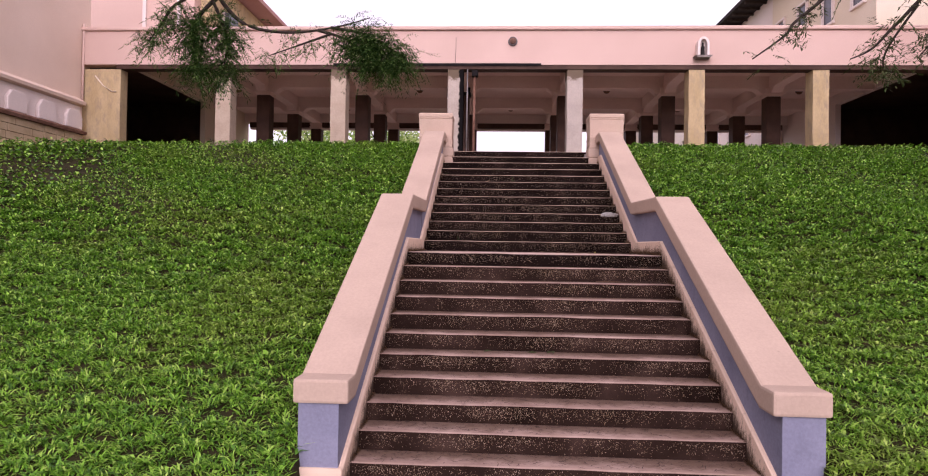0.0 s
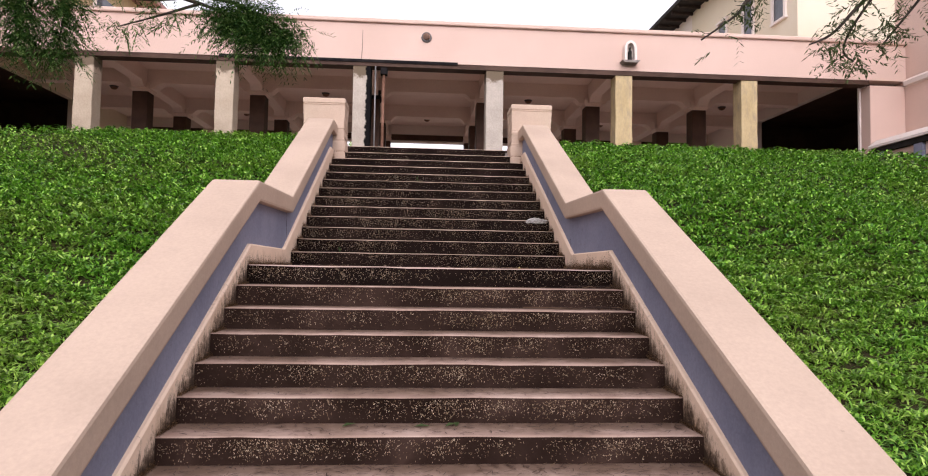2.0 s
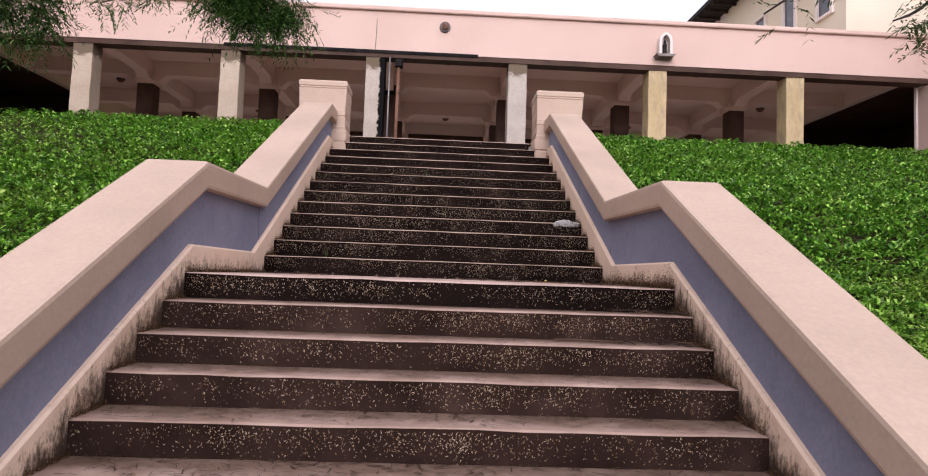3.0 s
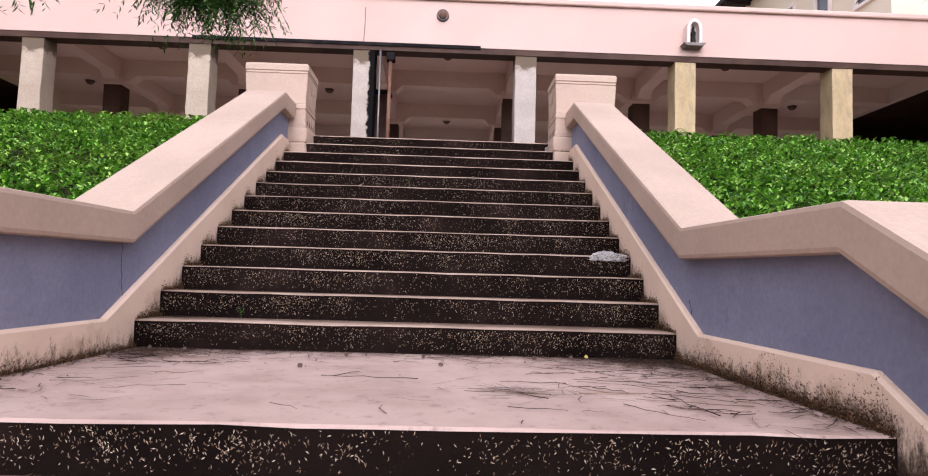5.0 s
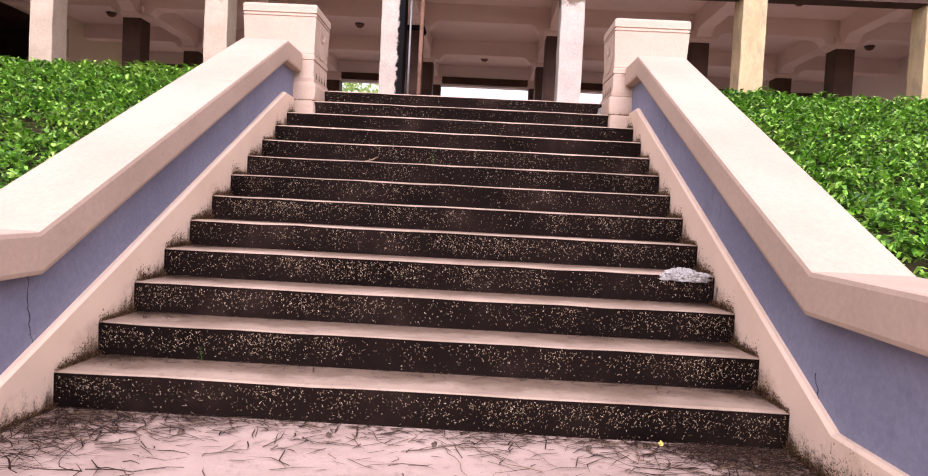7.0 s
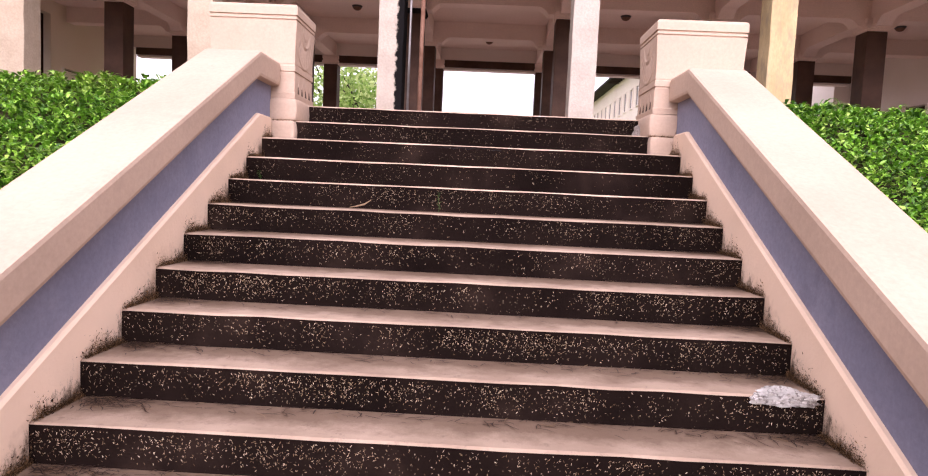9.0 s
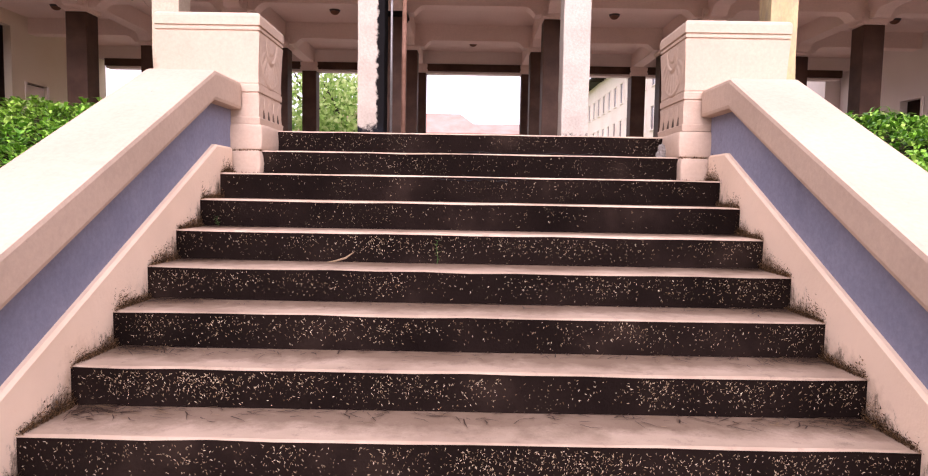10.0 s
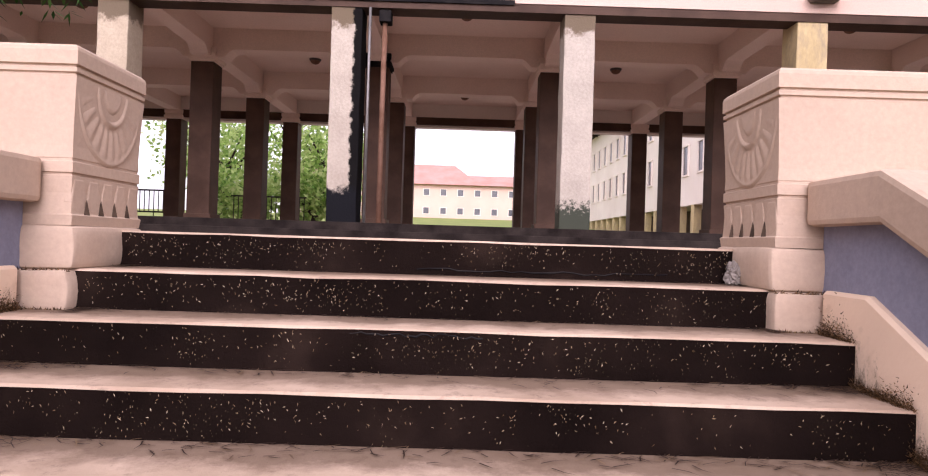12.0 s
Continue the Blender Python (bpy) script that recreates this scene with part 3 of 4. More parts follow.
    return new(name, me)


for sign in (-1, 1):
    tagged(grass_bank(sign), "short green grass with yellowed patches on the bank", "grass", kind="stuff")

railing = thing("railing", "dark metal railing with upright bars behind the undercroft", "railing")
for z in (5.1, 6.02):
    box_part("rail", DARK, railing, -15.4, -11.8, 27.97, 28.03, z, z + 0.07, 0.008)
for i in range(19):
    box_part("bar", DARK, railing, -15.4 + 0.2 * i, -15.37 + 0.2 * i, 27.985, 28.015, 4.3 if i % 6 == 0 else 5.1, 6.05)

# ---- undercroft ----
tagged(box_part("floor", FLOOR, None, LEFT, RIGHT, FRONT - 0.4, REAR + 1.2, 3.9, FLOOR_Z), "worn cement undercroft floor", "floor", kind="structure")
# Unseen pale slab, added to bounce light onto the rear ceiling and hall.
tagged(box_part("rear_bounce_slab", BOUNCE_PALE, None, -30, 13.5, REAR + 1.22, 42, 3.9, FLOOR_Z - 0.02), "unseen pale slab added to bounce light into the undercroft", "pavement", kind="structure")
plinth = thing("plinth_step", "dark stained low step along the undercroft front", "step", kind="structure")
part("step", wobble_box(LEFT, RIGHT, FRONT - 0.75, FRONT - 0.4, 3.9, FLOOR_Z - 0.14, 77, 30), FORECOURT, plinth)
part("step", wobble_box(LEFT, RIGHT, FRONT - 0.42, FRONT - 0.06, 3.9, FLOOR_Z + 0.006, 78, 30), FORECOURT, plinth)


def capital(bm, h0, h1):
    stack(bm, -0.34, 0.34, -0.34, 0.34, [(h0, 0.03), (h0 + 0.05, 0.03), (h0 + 0.055, 0.0), (h0 + 0.13, 0.0), (h0 + 0.135, 0.03), (h0 + 0.2, 0.03), (h0 + 0.205, 0.01), (h1, 0.01)])


def column(x, y, i, j):
    front = i == 0
    mat = BROWN
    label = "dark brown painted square column with a white moulded capital"
    if front:
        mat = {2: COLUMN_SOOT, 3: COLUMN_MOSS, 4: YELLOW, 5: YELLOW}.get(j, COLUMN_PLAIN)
        label = {2: "whitewashed square column streaked with black soot", 3: "whitewashed square column with a mossy foot", 4: "weathered yellow ochre square column", 5: "weathered yellow ochre square column"}.get(j, "weathered whitewashed square column")
    col = thing("column", label, "column", (x, y, FLOOR_Z), "structure", "undercroft columns")
    bm = bmesh.new()
    box(bm, -0.28, 0.28, -0.28, 0.28, 0, (SHAFT if front else INNER) - FLOOR_Z)
    if front:
        for e in range(10):
            bmesh.ops.bisect_plane(bm, geom=bm.verts[:] + bm.edges[:] + bm.faces[:], plane_co=(0, 0, 0.36 * (e + 1)), plane_no=(0, 0, 1))
        rnd = random.Random(j)
        for v in bm.verts:
            v.co.x += rnd.uniform(-0.008, 0.008)
            v.co.y += rnd.uniform(-0.008, 0.008)
    soften(bm, 0.02, 2, 50)
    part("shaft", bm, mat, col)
    if i == 1:
        box_part("base", BROWN, col, -0.33, 0.33, -0.33, 0.33, 0, 0.22, 0.015)
    if not front:
        bm = bmesh.new()
        capital(bm, INNER - FLOOR_Z, BEAM - FLOOR_Z)
        part("capital", bm, BLACK if (i, j) == (1, 2) else WHITE, col, "moulded capital")
    return col


for i, y in enumerate(ROWS_Y):
    for j, x in enumerate(COL_ROWS[i]):
        column(x, y, i, j)


def beam_outline(stops, lo, hi):
    """Underside of a beam along its run, with a curved bracket either side of each column."""
    out = [(lo, CEIL)]
    out.append((lo, BEAM))
    for c in stops:
        if c - 0.8 < lo or c + 0.8 > hi:
            continue
        arc = [(0.78, BEAM), (0.7, BEAM - 0.02), (0.6, BEAM - 0.09), (0.5, BEAM - 0.2), (0.36, BEAM - 0.2)]
        out += [(c - d, z) for d, z in arc] + [(c + d, z) for d, z in arc[::-1]]
    out += [(hi, BEAM), (hi, CEIL)]
    return out


for i, y in enumerate(ROWS_Y[1:3]):
    bm = bmesh.new()
    prism(bm, beam_outline(COL_ROWS[i + 1], LEFT + 1.3, RIGHT - 1.3), y - 0.22, y + 0.22, "y")
    tagged(link("ceiling_beam", bm, WHITE), "white haunched ceiling beam", "beam", kind="structure", group="undercroft beams")
for j, x in enumerate(COLS):
    bm = bmesh.new()
    prism(bm, beam_outline(ROWS_Y[1:3], FRONT + 0.46, ROWS_Y[3] - 0.2), x - 0.215, x + 0.215, "x")
    tagged(link("ceiling_beam", bm, WHITE), "white haunched ceiling beam", "beam", kind="structure", group="undercroft beams")
tagged(box_part("ceiling", WHITE, None, LEFT, RIGHT, FRONT + 0.46, REAR, CEIL - 0.004, CEIL + 0.3), "aged white undercroft ceiling", "ceiling", kind="structure")
# rear side: wall above a dark lintel
rear = thing("rear_wall", "pale wall above dark brown lintels at the back of the undercroft", "wall", kind="structure")
box_part("upper_wall", PALE, rear, LEFT, RIGHT, ROWS_Y[3] - 0.2, REAR, INNER + 0.36, CEIL + 0.6)
for a, b in zip([LEFT + 1.3] + COL_ROWS[3], COL_ROWS[3] + [RIGHT - 1.3]):
    box_part("lintel", BROWN, rear, a + 0.285, b - 0.285, ROWS_Y[3] - 0.24, REAR - 0.1, INNER + 0.08, INNER + 0.358, 0.01, "dark brown lintel")
    box_part("lintel_soffit", PALE, rear, a + 0.29, b - 0.29, ROWS_Y[3] - 0.15, REAR - 0.12, INNER - 0.0, INNER + 0.078, 0, "pale rendered strip")

# end walls, wide openings into added unlit rooms, their walls coloured dark to read black
for nm, xw, s_ in (("wall_west", LEFT + 1.3, -1), ("wall_east", RIGHT - 1.3, 1)):
    w = thing(nm, "dim end wall of the undercroft with doorways", "wall", kind="structure")
    for a, b, z0, z1 in ((FRONT + 0.46, 13.0, FLOOR_Z, CEIL), (13.0, 19.6, 8.85, CEIL), (19.6, 20.2, FLOOR_Z, CEIL), (20.2, 21.3, 7.2, CEIL), (21.3, REAR, FLOOR_Z, CEIL)):
        box_part("wall_panel", CREAM_WALL if s_ < 0 else PALE, w, min(xw, xw + 0.25 * s_), max(xw, xw + 0.25 * s_), a, b, z0, z1)
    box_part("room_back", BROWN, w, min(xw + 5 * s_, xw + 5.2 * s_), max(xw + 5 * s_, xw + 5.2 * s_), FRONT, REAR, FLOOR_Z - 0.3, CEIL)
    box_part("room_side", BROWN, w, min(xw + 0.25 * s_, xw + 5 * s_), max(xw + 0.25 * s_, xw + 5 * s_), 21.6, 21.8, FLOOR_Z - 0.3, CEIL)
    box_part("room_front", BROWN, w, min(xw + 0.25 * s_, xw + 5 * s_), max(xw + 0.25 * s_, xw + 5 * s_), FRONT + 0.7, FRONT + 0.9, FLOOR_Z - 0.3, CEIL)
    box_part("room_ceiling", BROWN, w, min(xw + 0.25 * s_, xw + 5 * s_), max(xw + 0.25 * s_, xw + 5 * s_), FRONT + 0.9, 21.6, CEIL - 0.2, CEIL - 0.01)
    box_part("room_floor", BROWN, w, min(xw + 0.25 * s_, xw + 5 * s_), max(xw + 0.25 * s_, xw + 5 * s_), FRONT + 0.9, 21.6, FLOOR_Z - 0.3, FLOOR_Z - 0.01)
    # West doorway gets an added pale panel in place of a bright pane.
    if s_ < 0:
        box_part("door", PALE, w, xw - 0.16, xw - 0.1, 20.21, 21.29, FLOOR_Z, 7.15, 0.01, "pale door panel standing in for a bright pane")
    for yy in (20.16, 21.26):
        box_part("door_jamb", PALE, w, min(xw - 0.04 * s_, xw - 0.002 * s_), max(xw - 0.04 * s_, xw - 0.002 * s_), yy, yy + 0.1, FLOOR_Z, 7.2, 0.005, "pale door jamb")


def dome_lamp(x, y):
    lamp = thing("ceiling_lamp", "small dark dome lamp on the undercroft ceiling", "lamp", (x, y, CEIL - 0.006), group="undercroft ceiling lamps")
    bm = bmesh.new()
    bmesh.ops.create_cone(bm, cap_ends=True, segments=20, radius1=0.15, radius2=0.17, depth=0.05, matrix=Matrix.Translation((0, 0, -0.025)))
    part("rim", bm, LAMP_DARK, lamp)
    bm = bmesh.new()
    bmesh.ops.create_uvsphere(bm, u_segments=18, v_segments=10, radius=0.135)
    bmesh.ops.delete(bm, geom=[v for v in bm.verts if v.co.z > 0.01], context="VERTS")
    bmesh.ops.scale(bm, vec=(1, 1, 0.7), verts=bm.verts[:])
    bmesh.ops.translate(bm, vec=(0, 0, -0.048), verts=bm.verts[:])
    part("dome", bm, RUST, lamp, "dusty amber glass dome", True)
    return lamp


bay_mids = [(a + b) / 2 for a, b in zip([COLS[0] - BAY] + COLS, COLS + [COLS[-1] + BAY])]
first = None
for i, x in enumerate(bay_mids):
    for j, y in enumerate([(a + b) / 2 + 0.28 for a, b in zip(ROWS_Y, ROWS_Y[1:])]):
        if (i + j) % 2 == 0:
            continue
        if first is None:
            first = dome_lamp(x, y)
        else:
            copy_thing(first, pose(x, y, CEIL - 0.006))

# ---- front of the building ----
fascia = thing("fascia", "long smooth pink fascia above the undercroft columns", "fascia", kind="structure")
box_part("face", PINK_WALL, fascia, LEFT, RIGHT, FRONT - 0.05, FRONT + 0.45, SHAFT + 0.1, 9.85)
bm = bmesh.new()
prism(bm, [(FRONT - 0.13, 9.855), (FRONT - 0.15, 9.88), (FRONT - 0.15, 9.96), (FRONT - 0.12, 9.99), (FRONT + 0.5, 10.01), (FRONT + 0.5, 9.855)], LEFT, RIGHT)
part("coping_strip", bm, PINK_WALL, fascia, "projecting pink coping")
box_part("drip_edge", BLACK, fascia, -6.5, 1.0, FRONT - 0.07, FRONT - 0.052, SHAFT + 0.06, SHAFT + 0.15, 0.004, "soot-black drip edge")
box_part("drip_strip", BROWN, fascia, LEFT + 1.3, RIGHT - 1.3, FRONT - 0.03, FRONT + 0.4, SHAFT - 0.055, SHAFT + 0.097, 0.004, "dark underside strip")
tagged(box_part("terrace_roof", FLOOR, None, LEFT, RIGHT, FRONT + 0.46, REAR, CEIL + 0.3, CEIL + 0.42), "flat cement terrace roof", "roof", kind="structure")
for nm, x0, x1, mat, lab in (("pier_west", LEFT, -14.45, YELLOW, "yellow ochre end pier of the undercroft"), ("pier_east", 14.95, RIGHT, PINK_WALL, "pink end pier of the undercroft")):
    tagged(box_part(nm, mat, None, x0, x1, FRONT, FRONT + 0.45, 4.0, SHAFT - 0.057, 0.02), lab, "pier", kind="structure")

lamp = thing("wall_lamp", "round dark bulkhead lamp on the pink fascia", "lamp", (-0.02, FRONT - 0.05, 9.45))
bm = bmesh.new()
bmesh.ops.create_cone(bm, cap_ends=True, segments=24, radius1=0.17, radius2=0.15, depth=0.08, matrix=pose(0, -0.04, 0, 90))
part("ring", bm, LAMP_DARK, lamp)
bm = bmesh.new()
bmesh.ops.create_uvsphere(bm, u_segments=18, v_segments=12, radius=0.12)
bmesh.ops.scale(bm, vec=(1, 0.6, 1), verts=bm.verts[:])
bmesh.ops.translate(bm, vec=(0, -0.08, 0), verts=bm.verts[:])
part("glass", bm, RUST, lamp, "dusty brown glass", True)
bm = bmesh.new()
for t in (-0.06, 0, 0.06):
    tube(bm, [(t, -0.06 - 0.1 * math.cos(a), 0.14 * math.sin(a)) for a in np.linspace(-1.5, 1.5, 9)], 0.008)
part("guard", bm, LAMP_DARK, lamp, "wire guard")

niche = thing("wall_shrine", "small white arched wall shrine with a dark figure inside", "shrine", (6.6, FRONT - 0.05, 8.78))
bm = bmesh.new()
prism(bm, [(-0.22, 0.02), (0.22, 0.02), (0.3, 0.1), (-0.3, 0.1)], -0.32, 0, "y")
part("shelf", bm, STONE_GREY, niche, "grey bracket shelf")
arch = [(-0.2, 0.1), (-0.2, 0.5)] + [(-0.2 * math.cos(a), 0.5 + 0.27 * math.sin(a)) for a in np.linspace(0.2, math.pi - 0.2, 9)] + [(0.2, 0.5), (0.2, 0.1)]
inner = [(x * 0.62, 0.1 + (z - 0.1) * 0.88) for x, z in arch]
bm = bmesh.new()
oa = [[bm.verts.new((x, y, z)) for x, z in arch] for y in (-0.26, 0)]
ia = [bm.verts.new((x, -0.26, z)) for x, z in inner]
ib = [bm.verts.new((x, -0.05, z)) for x, z in inner]
for k in range(len(arch) - 1):
    bm.faces.new((oa[0][k], oa[0][k + 1], oa[1][k + 1], oa[1][k]))
    bm.faces.new((oa[0][k], ia[k], ia[k + 1], oa[0][k + 1]))
    bm.faces.new((ia[k], ib[k], ib[k + 1], ia[k + 1]))
bm.faces.new(ib)
part("hood", bm, PALE, niche, "white arched hood")
bm = bmesh.new()
stack(bm, -0.06, 0.06, -0.2, -0.09, [(0.1, 0.0), (0.3, 0.012), (0.42, 0.005), (0.47, 0.035), (0.55, 0.03), (0.6, 0.05)])
tagged(link("statuette", bm, DARK), "small dark robed statuette on the shrine shelf", "statuette").matrix_world = pose(6.6, FRONT - 0.05, 8.78)


def pipe(name, pts, r, mat, lab):
    bm = bmesh.new()
    tube(bm, pts, r, 10)
    return tagged(link(name, bm, mat, True), lab, "pipe")


pipe("drain_pipe", [(-1.62, FRONT - 0.04, FLOOR_Z), (-1.62, FRONT - 0.04, 7.0), (-1.62, FRONT - 0.04, SHAFT - 0.06)], 0.026, METAL, "thin grey drain pipe beside the sooty column")
pipe("drain_pipe", [(-1.38, FRONT + 0.15, FLOOR_Z), (-1.38, FRONT + 0.15, 6.5), (-1.37, FRONT + 0.15, SHAFT - 0.06)], 0.05, RUST, "rusty brown drain pipe beside the sooty column")
box_part("pipe_box", BLACK, None, -1.47, -1.25, FRONT + 0.02, FRONT + 0.3, SHAFT - 0.28, SHAFT - 0.058, 0.02)
tagged(bpy.data.objects["pipe_box"], "black stained drain hopper under the fascia", "hopper")
pipe("wall_cable", [(-2.05, FRONT - 0.055, 9.6), (-2.05, FRONT - 0.057, 9.2), (-2.07, FRONT - 0.057, SHAFT + 0.16)], 0.007, LAMP_DARK, "thin dark cable running down the fascia")
pipe("wall_cable", [(-15.4, FRONT - 0.03, 8.2), (-15.1, FRONT - 0.04, 7.85), (-14.75, FRONT - 0.04, 7.62), (-14.6, FRONT - 0.03, 7.62)], 0.025, CREAM_WALL, "sagging yellow cable on the end pier")
pipe("drain_pipe", [(LEFT + 0.06, FRONT - 0.08, 7.2), (LEFT + 0.06, FRONT - 0.08, 10.1)], 0.045, PINK_WALL, "pink painted drain pipe in the corner")

# ---- side wings ----
west = thing("wing_west", "tall pink wing wall with a pale panelled balustrade and stone base", "building", kind="structure")
box_part("wall", LIT_CREAM_PINK, west, LEFT - 0.6, LEFT - 0.004, -14, FRONT + 0.4, 3.0, 13.0)
bm = bmesh.new()
prism(bm, [(LEFT, 7.0), (LEFT + 0.28, 7.06), (LEFT + 0.3, 7.16), (LEFT, 7.34)], -14, FRONT - 0.2, "y")
part("upper_ledge", bm, LIT_CREAM_PINK, west, "sloping pink ledge")
box_part("parapet_back", PALE, west, LEFT, LEFT + 0.12, -14, FRONT - 0.3, 6.0, 7.0)
y = FRONT - 0.75
while y > -12:
    bm = bmesh.new()
    prism(bm, [(y - 0.42 + dy, 6.14 + dz) for dy, dz in ((0, 0), (0.84, 0), (0.84, 0.42), (0.66, 0.66), (0.18, 0.66), (0, 0.42))], LEFT + 0.12, LEFT + 0.26)
    soften(bm, 0.03)
    part("panel_block", bm, PALE, west, "white chamfered block")
    y -= 1.35
bm = bmesh.new()
prism(bm, [(LEFT, 5.92), (LEFT + 0.5, 5.92), (LEFT + 0.52, 6.02), (LEFT + 0.3, 6.12), (LEFT, 6.12)], -14, FRONT - 0.45, "y")
part("lower_ledge", bm, RUST, west, "dark weathered ledge")
rnd = random.Random(3)
for c in range(4):
    yy = FRONT - 0.5
    while yy > -12:
        w = rnd.uniform(0.35, 0.8)
        bm = bmesh.new()
        box(bm, LEFT + 0.05, LEFT + 0.38 + rnd.uniform(0, 0.04), yy - w + 0.02, yy, 5.92 - 0.24 * (c + 1) + 0.015, 5.92 - 0.24 * c - 0.005)
        part("stone", bm, STONE, west)
        yy -= w
east = thing("wing_east", "pink wing wall with a pale band and grey-blue balustrade posts", "building", kind="structure")
box_part("wall", PINK_WALL, east, RIGHT + 0.004, RIGHT + 0.6, -14, FRONT + 0.4, 3.0, 13.0)
bm = bmesh.new()
prism(bm, [(RIGHT, 8.42), (RIGHT - 0.1, 8.46), (RIGHT - 0.12, 8.6), (RIGHT, 8.7)], -14, FRONT - 0.06, "y")
part("string_course", bm, PALE, east, "pale string course")
EX = RIGHT - 1.35
bm = bmesh.new()
prism(bm, [(EX - 0.2, 6.22), (EX - 0.2, 6.3), (EX + 0.1, 6.52), (RIGHT, 6.6), (RIGHT, 6.22)], -8, FRONT - 0.25, "y")
part("balustrade_cap", bm, PALE, east, "pale sloping balustrade cap")
# Dark strip: the shade below the cap is put into its colour.
box_part("cap_shade_strip", DARK, east, EX - 0.12, EX + 0.2, -8, FRONT - 0.3, 6.05, 6.215, 0, "dark strip coloured as the shade under the cap")
y = FRONT - 0.5
while y > -7:
    box_part("post", BLUE, east, EX - 0.1, EX + 0.16, y - 0.34, y, 4.1, 6.045, 0.015, "grey-blue post")
    for z0 in (4.3, 4.78, 5.26, 5.68):
        box_part("rail_panel", PINK_WALL, east, EX, EX + 0.08, y - 1.56, y - 0.35, z0, z0 + 0.36, 0.01)
    y -= 1.57


# ---- buildings behind ----
def window(parent, x, y, z, w, h, face, mat=GLASS_DARK):
    """A recessed window; face x- or y-."""
    bm = bmesh.new()
    if face == "x":
        box(bm, x - 0.02, x + 0.3, y - w / 2, y + w / 2, z, z + h)
    else:
        box(bm, x - w / 2, x + w / 2, y - 0.02, y + 0.3, z, z + h)
    p = part("window", bm, mat, parent, "dark window")
    bm = bmesh.new()
    for s_ in (-0.5, 0.5):
        if face == "x":
            box(bm, x - 0.1, x + 0.1, y + s_ * w - 0.06, y + s_ * w + 0.06, z - 0.06, z + h + 0.06)
            box(bm, x - 0.12, x + 0.1, y - w / 2 - 0.1, y + w / 2 + 0.1, z + h * (s_ + 0.5) - 0.05, z + h * (s_ + 0.5) + 0.05)
        else:
            box(bm, x + s_ * w - 0.06, x + s_ * w + 0.06, y - 0.1, y + 0.1, z - 0.06, z + h + 0.06)
            box(bm, x - w / 2 - 0.1, x + w / 2 + 0.1, y - 0.12, y + 0.1, z + h * (s_ + 0.5) - 0.05, z + h * (s_ + 0.5) + 0.05)
    part("window_frame", bm, PALE, p)


hall = thing("side_building", "long pale three-storey building over a yellow-columned arcade", "building", (0, 0, 0))
HX = 14.3
box_part("wall", PALE, hall, HX, HX + 8, REAR + 0.02, 92, 7.0, 16.0)
box_part("arcade_back", BROWN, hall, HX + 2.2, HX + 2.5, REAR + 1.3, 92, 4.3, 7.0)
y = REAR + 2.2
while y < 92:
    box_part("arcade_column", YELLOW, hall, HX + 0.02, HX + 0.5, y - 0.25, y + 0.25, 4.3, 7.0)
    y += 2.55
for k in range(24):
    for z in (8.9, 12.3):
        window(hall, HX, REAR + 3.4 + 2.55 * k, z, 0.95, 1.9, "x")
box_part("upper_wall", CREAM_WALL, hall, HX, HX + 8, FRONT + 3, REAR, CEIL + 0.44, 16.0)
for k in range(4):
    window(hall, HX, FRONT + 4.2 + 2.4 * k, 12.3, 0.9, 1.9, "x")
bm = bmesh.new()
prism(bm, [(HX - 1.3, 16.0), (HX - 1.3, 16.2), (HX + 4, 18.8), (HX + 9.5, 16.2), (HX + 9.5, 16.0)], FRONT + 2, 93, "y")
part("roof", bm, DARK, hall, "dark tiled roof with deep eaves")
for k in range(60):
    box_part("rafter_end", BARK, hall, HX - 1.2, HX - 0.02, FRONT + 2.4 + 0.9 * k, FRONT + 2.52 + 0.9 * k, 15.85, 15.995)

left_b = thing("side_building", "pink upper storey with yellow-framed windows behind the terrace", "building", (0, 0, 0))
box_part("wall", PINK_WALL, left_b, -22, -13.4, FRONT + 3.4, 25, CEIL + 0.44, 14.5)
box_part("bay", YELLOW, left_b, -13.4, -12.9, FRONT + 4, 24, CEIL + 0.44, 13.6)
for k in range(4):
    window(left_b, -12.88, FRONT + 5.5 + 2.4 * k, 10.6, 1.0, 1.8, "x")
for k in range(2):
    box_part("wall_rib", PALE, left_b, -15.6 + 1.5 * k, -15.45 + 1.5 * k, FRONT + 3.3, FRONT + 3.398, CEIL + 0.44, 14.5)
bm = bmesh.new()
prism(bm, [(-12.0, 13.7), (-12.0, 13.9), (-17, 16.2), (-23, 13.9), (-23, 13.7)], FRONT + 3, 25.6, "y")
part("roof", bm, ROOF, left_b, "red tiled roof with deep eaves")

far_b = thing("far_building", "pink two-storey building with a red hipped roof across the lawn", "building", (0, 0, 0))
FY = 120
box_part("wall", PINK_WALL, far_b, -32, 34, FY, FY + 12, 7.5, 15.0)
for k in range(19):
    for z in (9.4, 12.85):
        window(far_b, -29 + 3.2 * k, FY, z, 1.15, 1.25, "y")
bm = bmesh.new()
for x0, x1, e, rdg in ((-34, 3.5, 14.9, 19.3), (-9, 36, 14.88, 17.4)):
    y0, y1, ym = FY - 1.2, FY + 13.2, FY + 6
    v = [bm.verts.new(p) for p in ((x0, y0, e), (x1, y0, e), (x1, y1, e), (x0, y1, e), (x0 + 5, ym, rdg), (x1 - 5, ym, rdg))]
    for f in ((0, 1, 5, 4), (1, 2, 5), (2, 3, 4, 5), (3, 0, 4), (3, 2, 1, 0)):
        bm.faces.new([v[i] for i in f])
part("roof", bm, ROOF, far_b, "red tiled hipped roof")

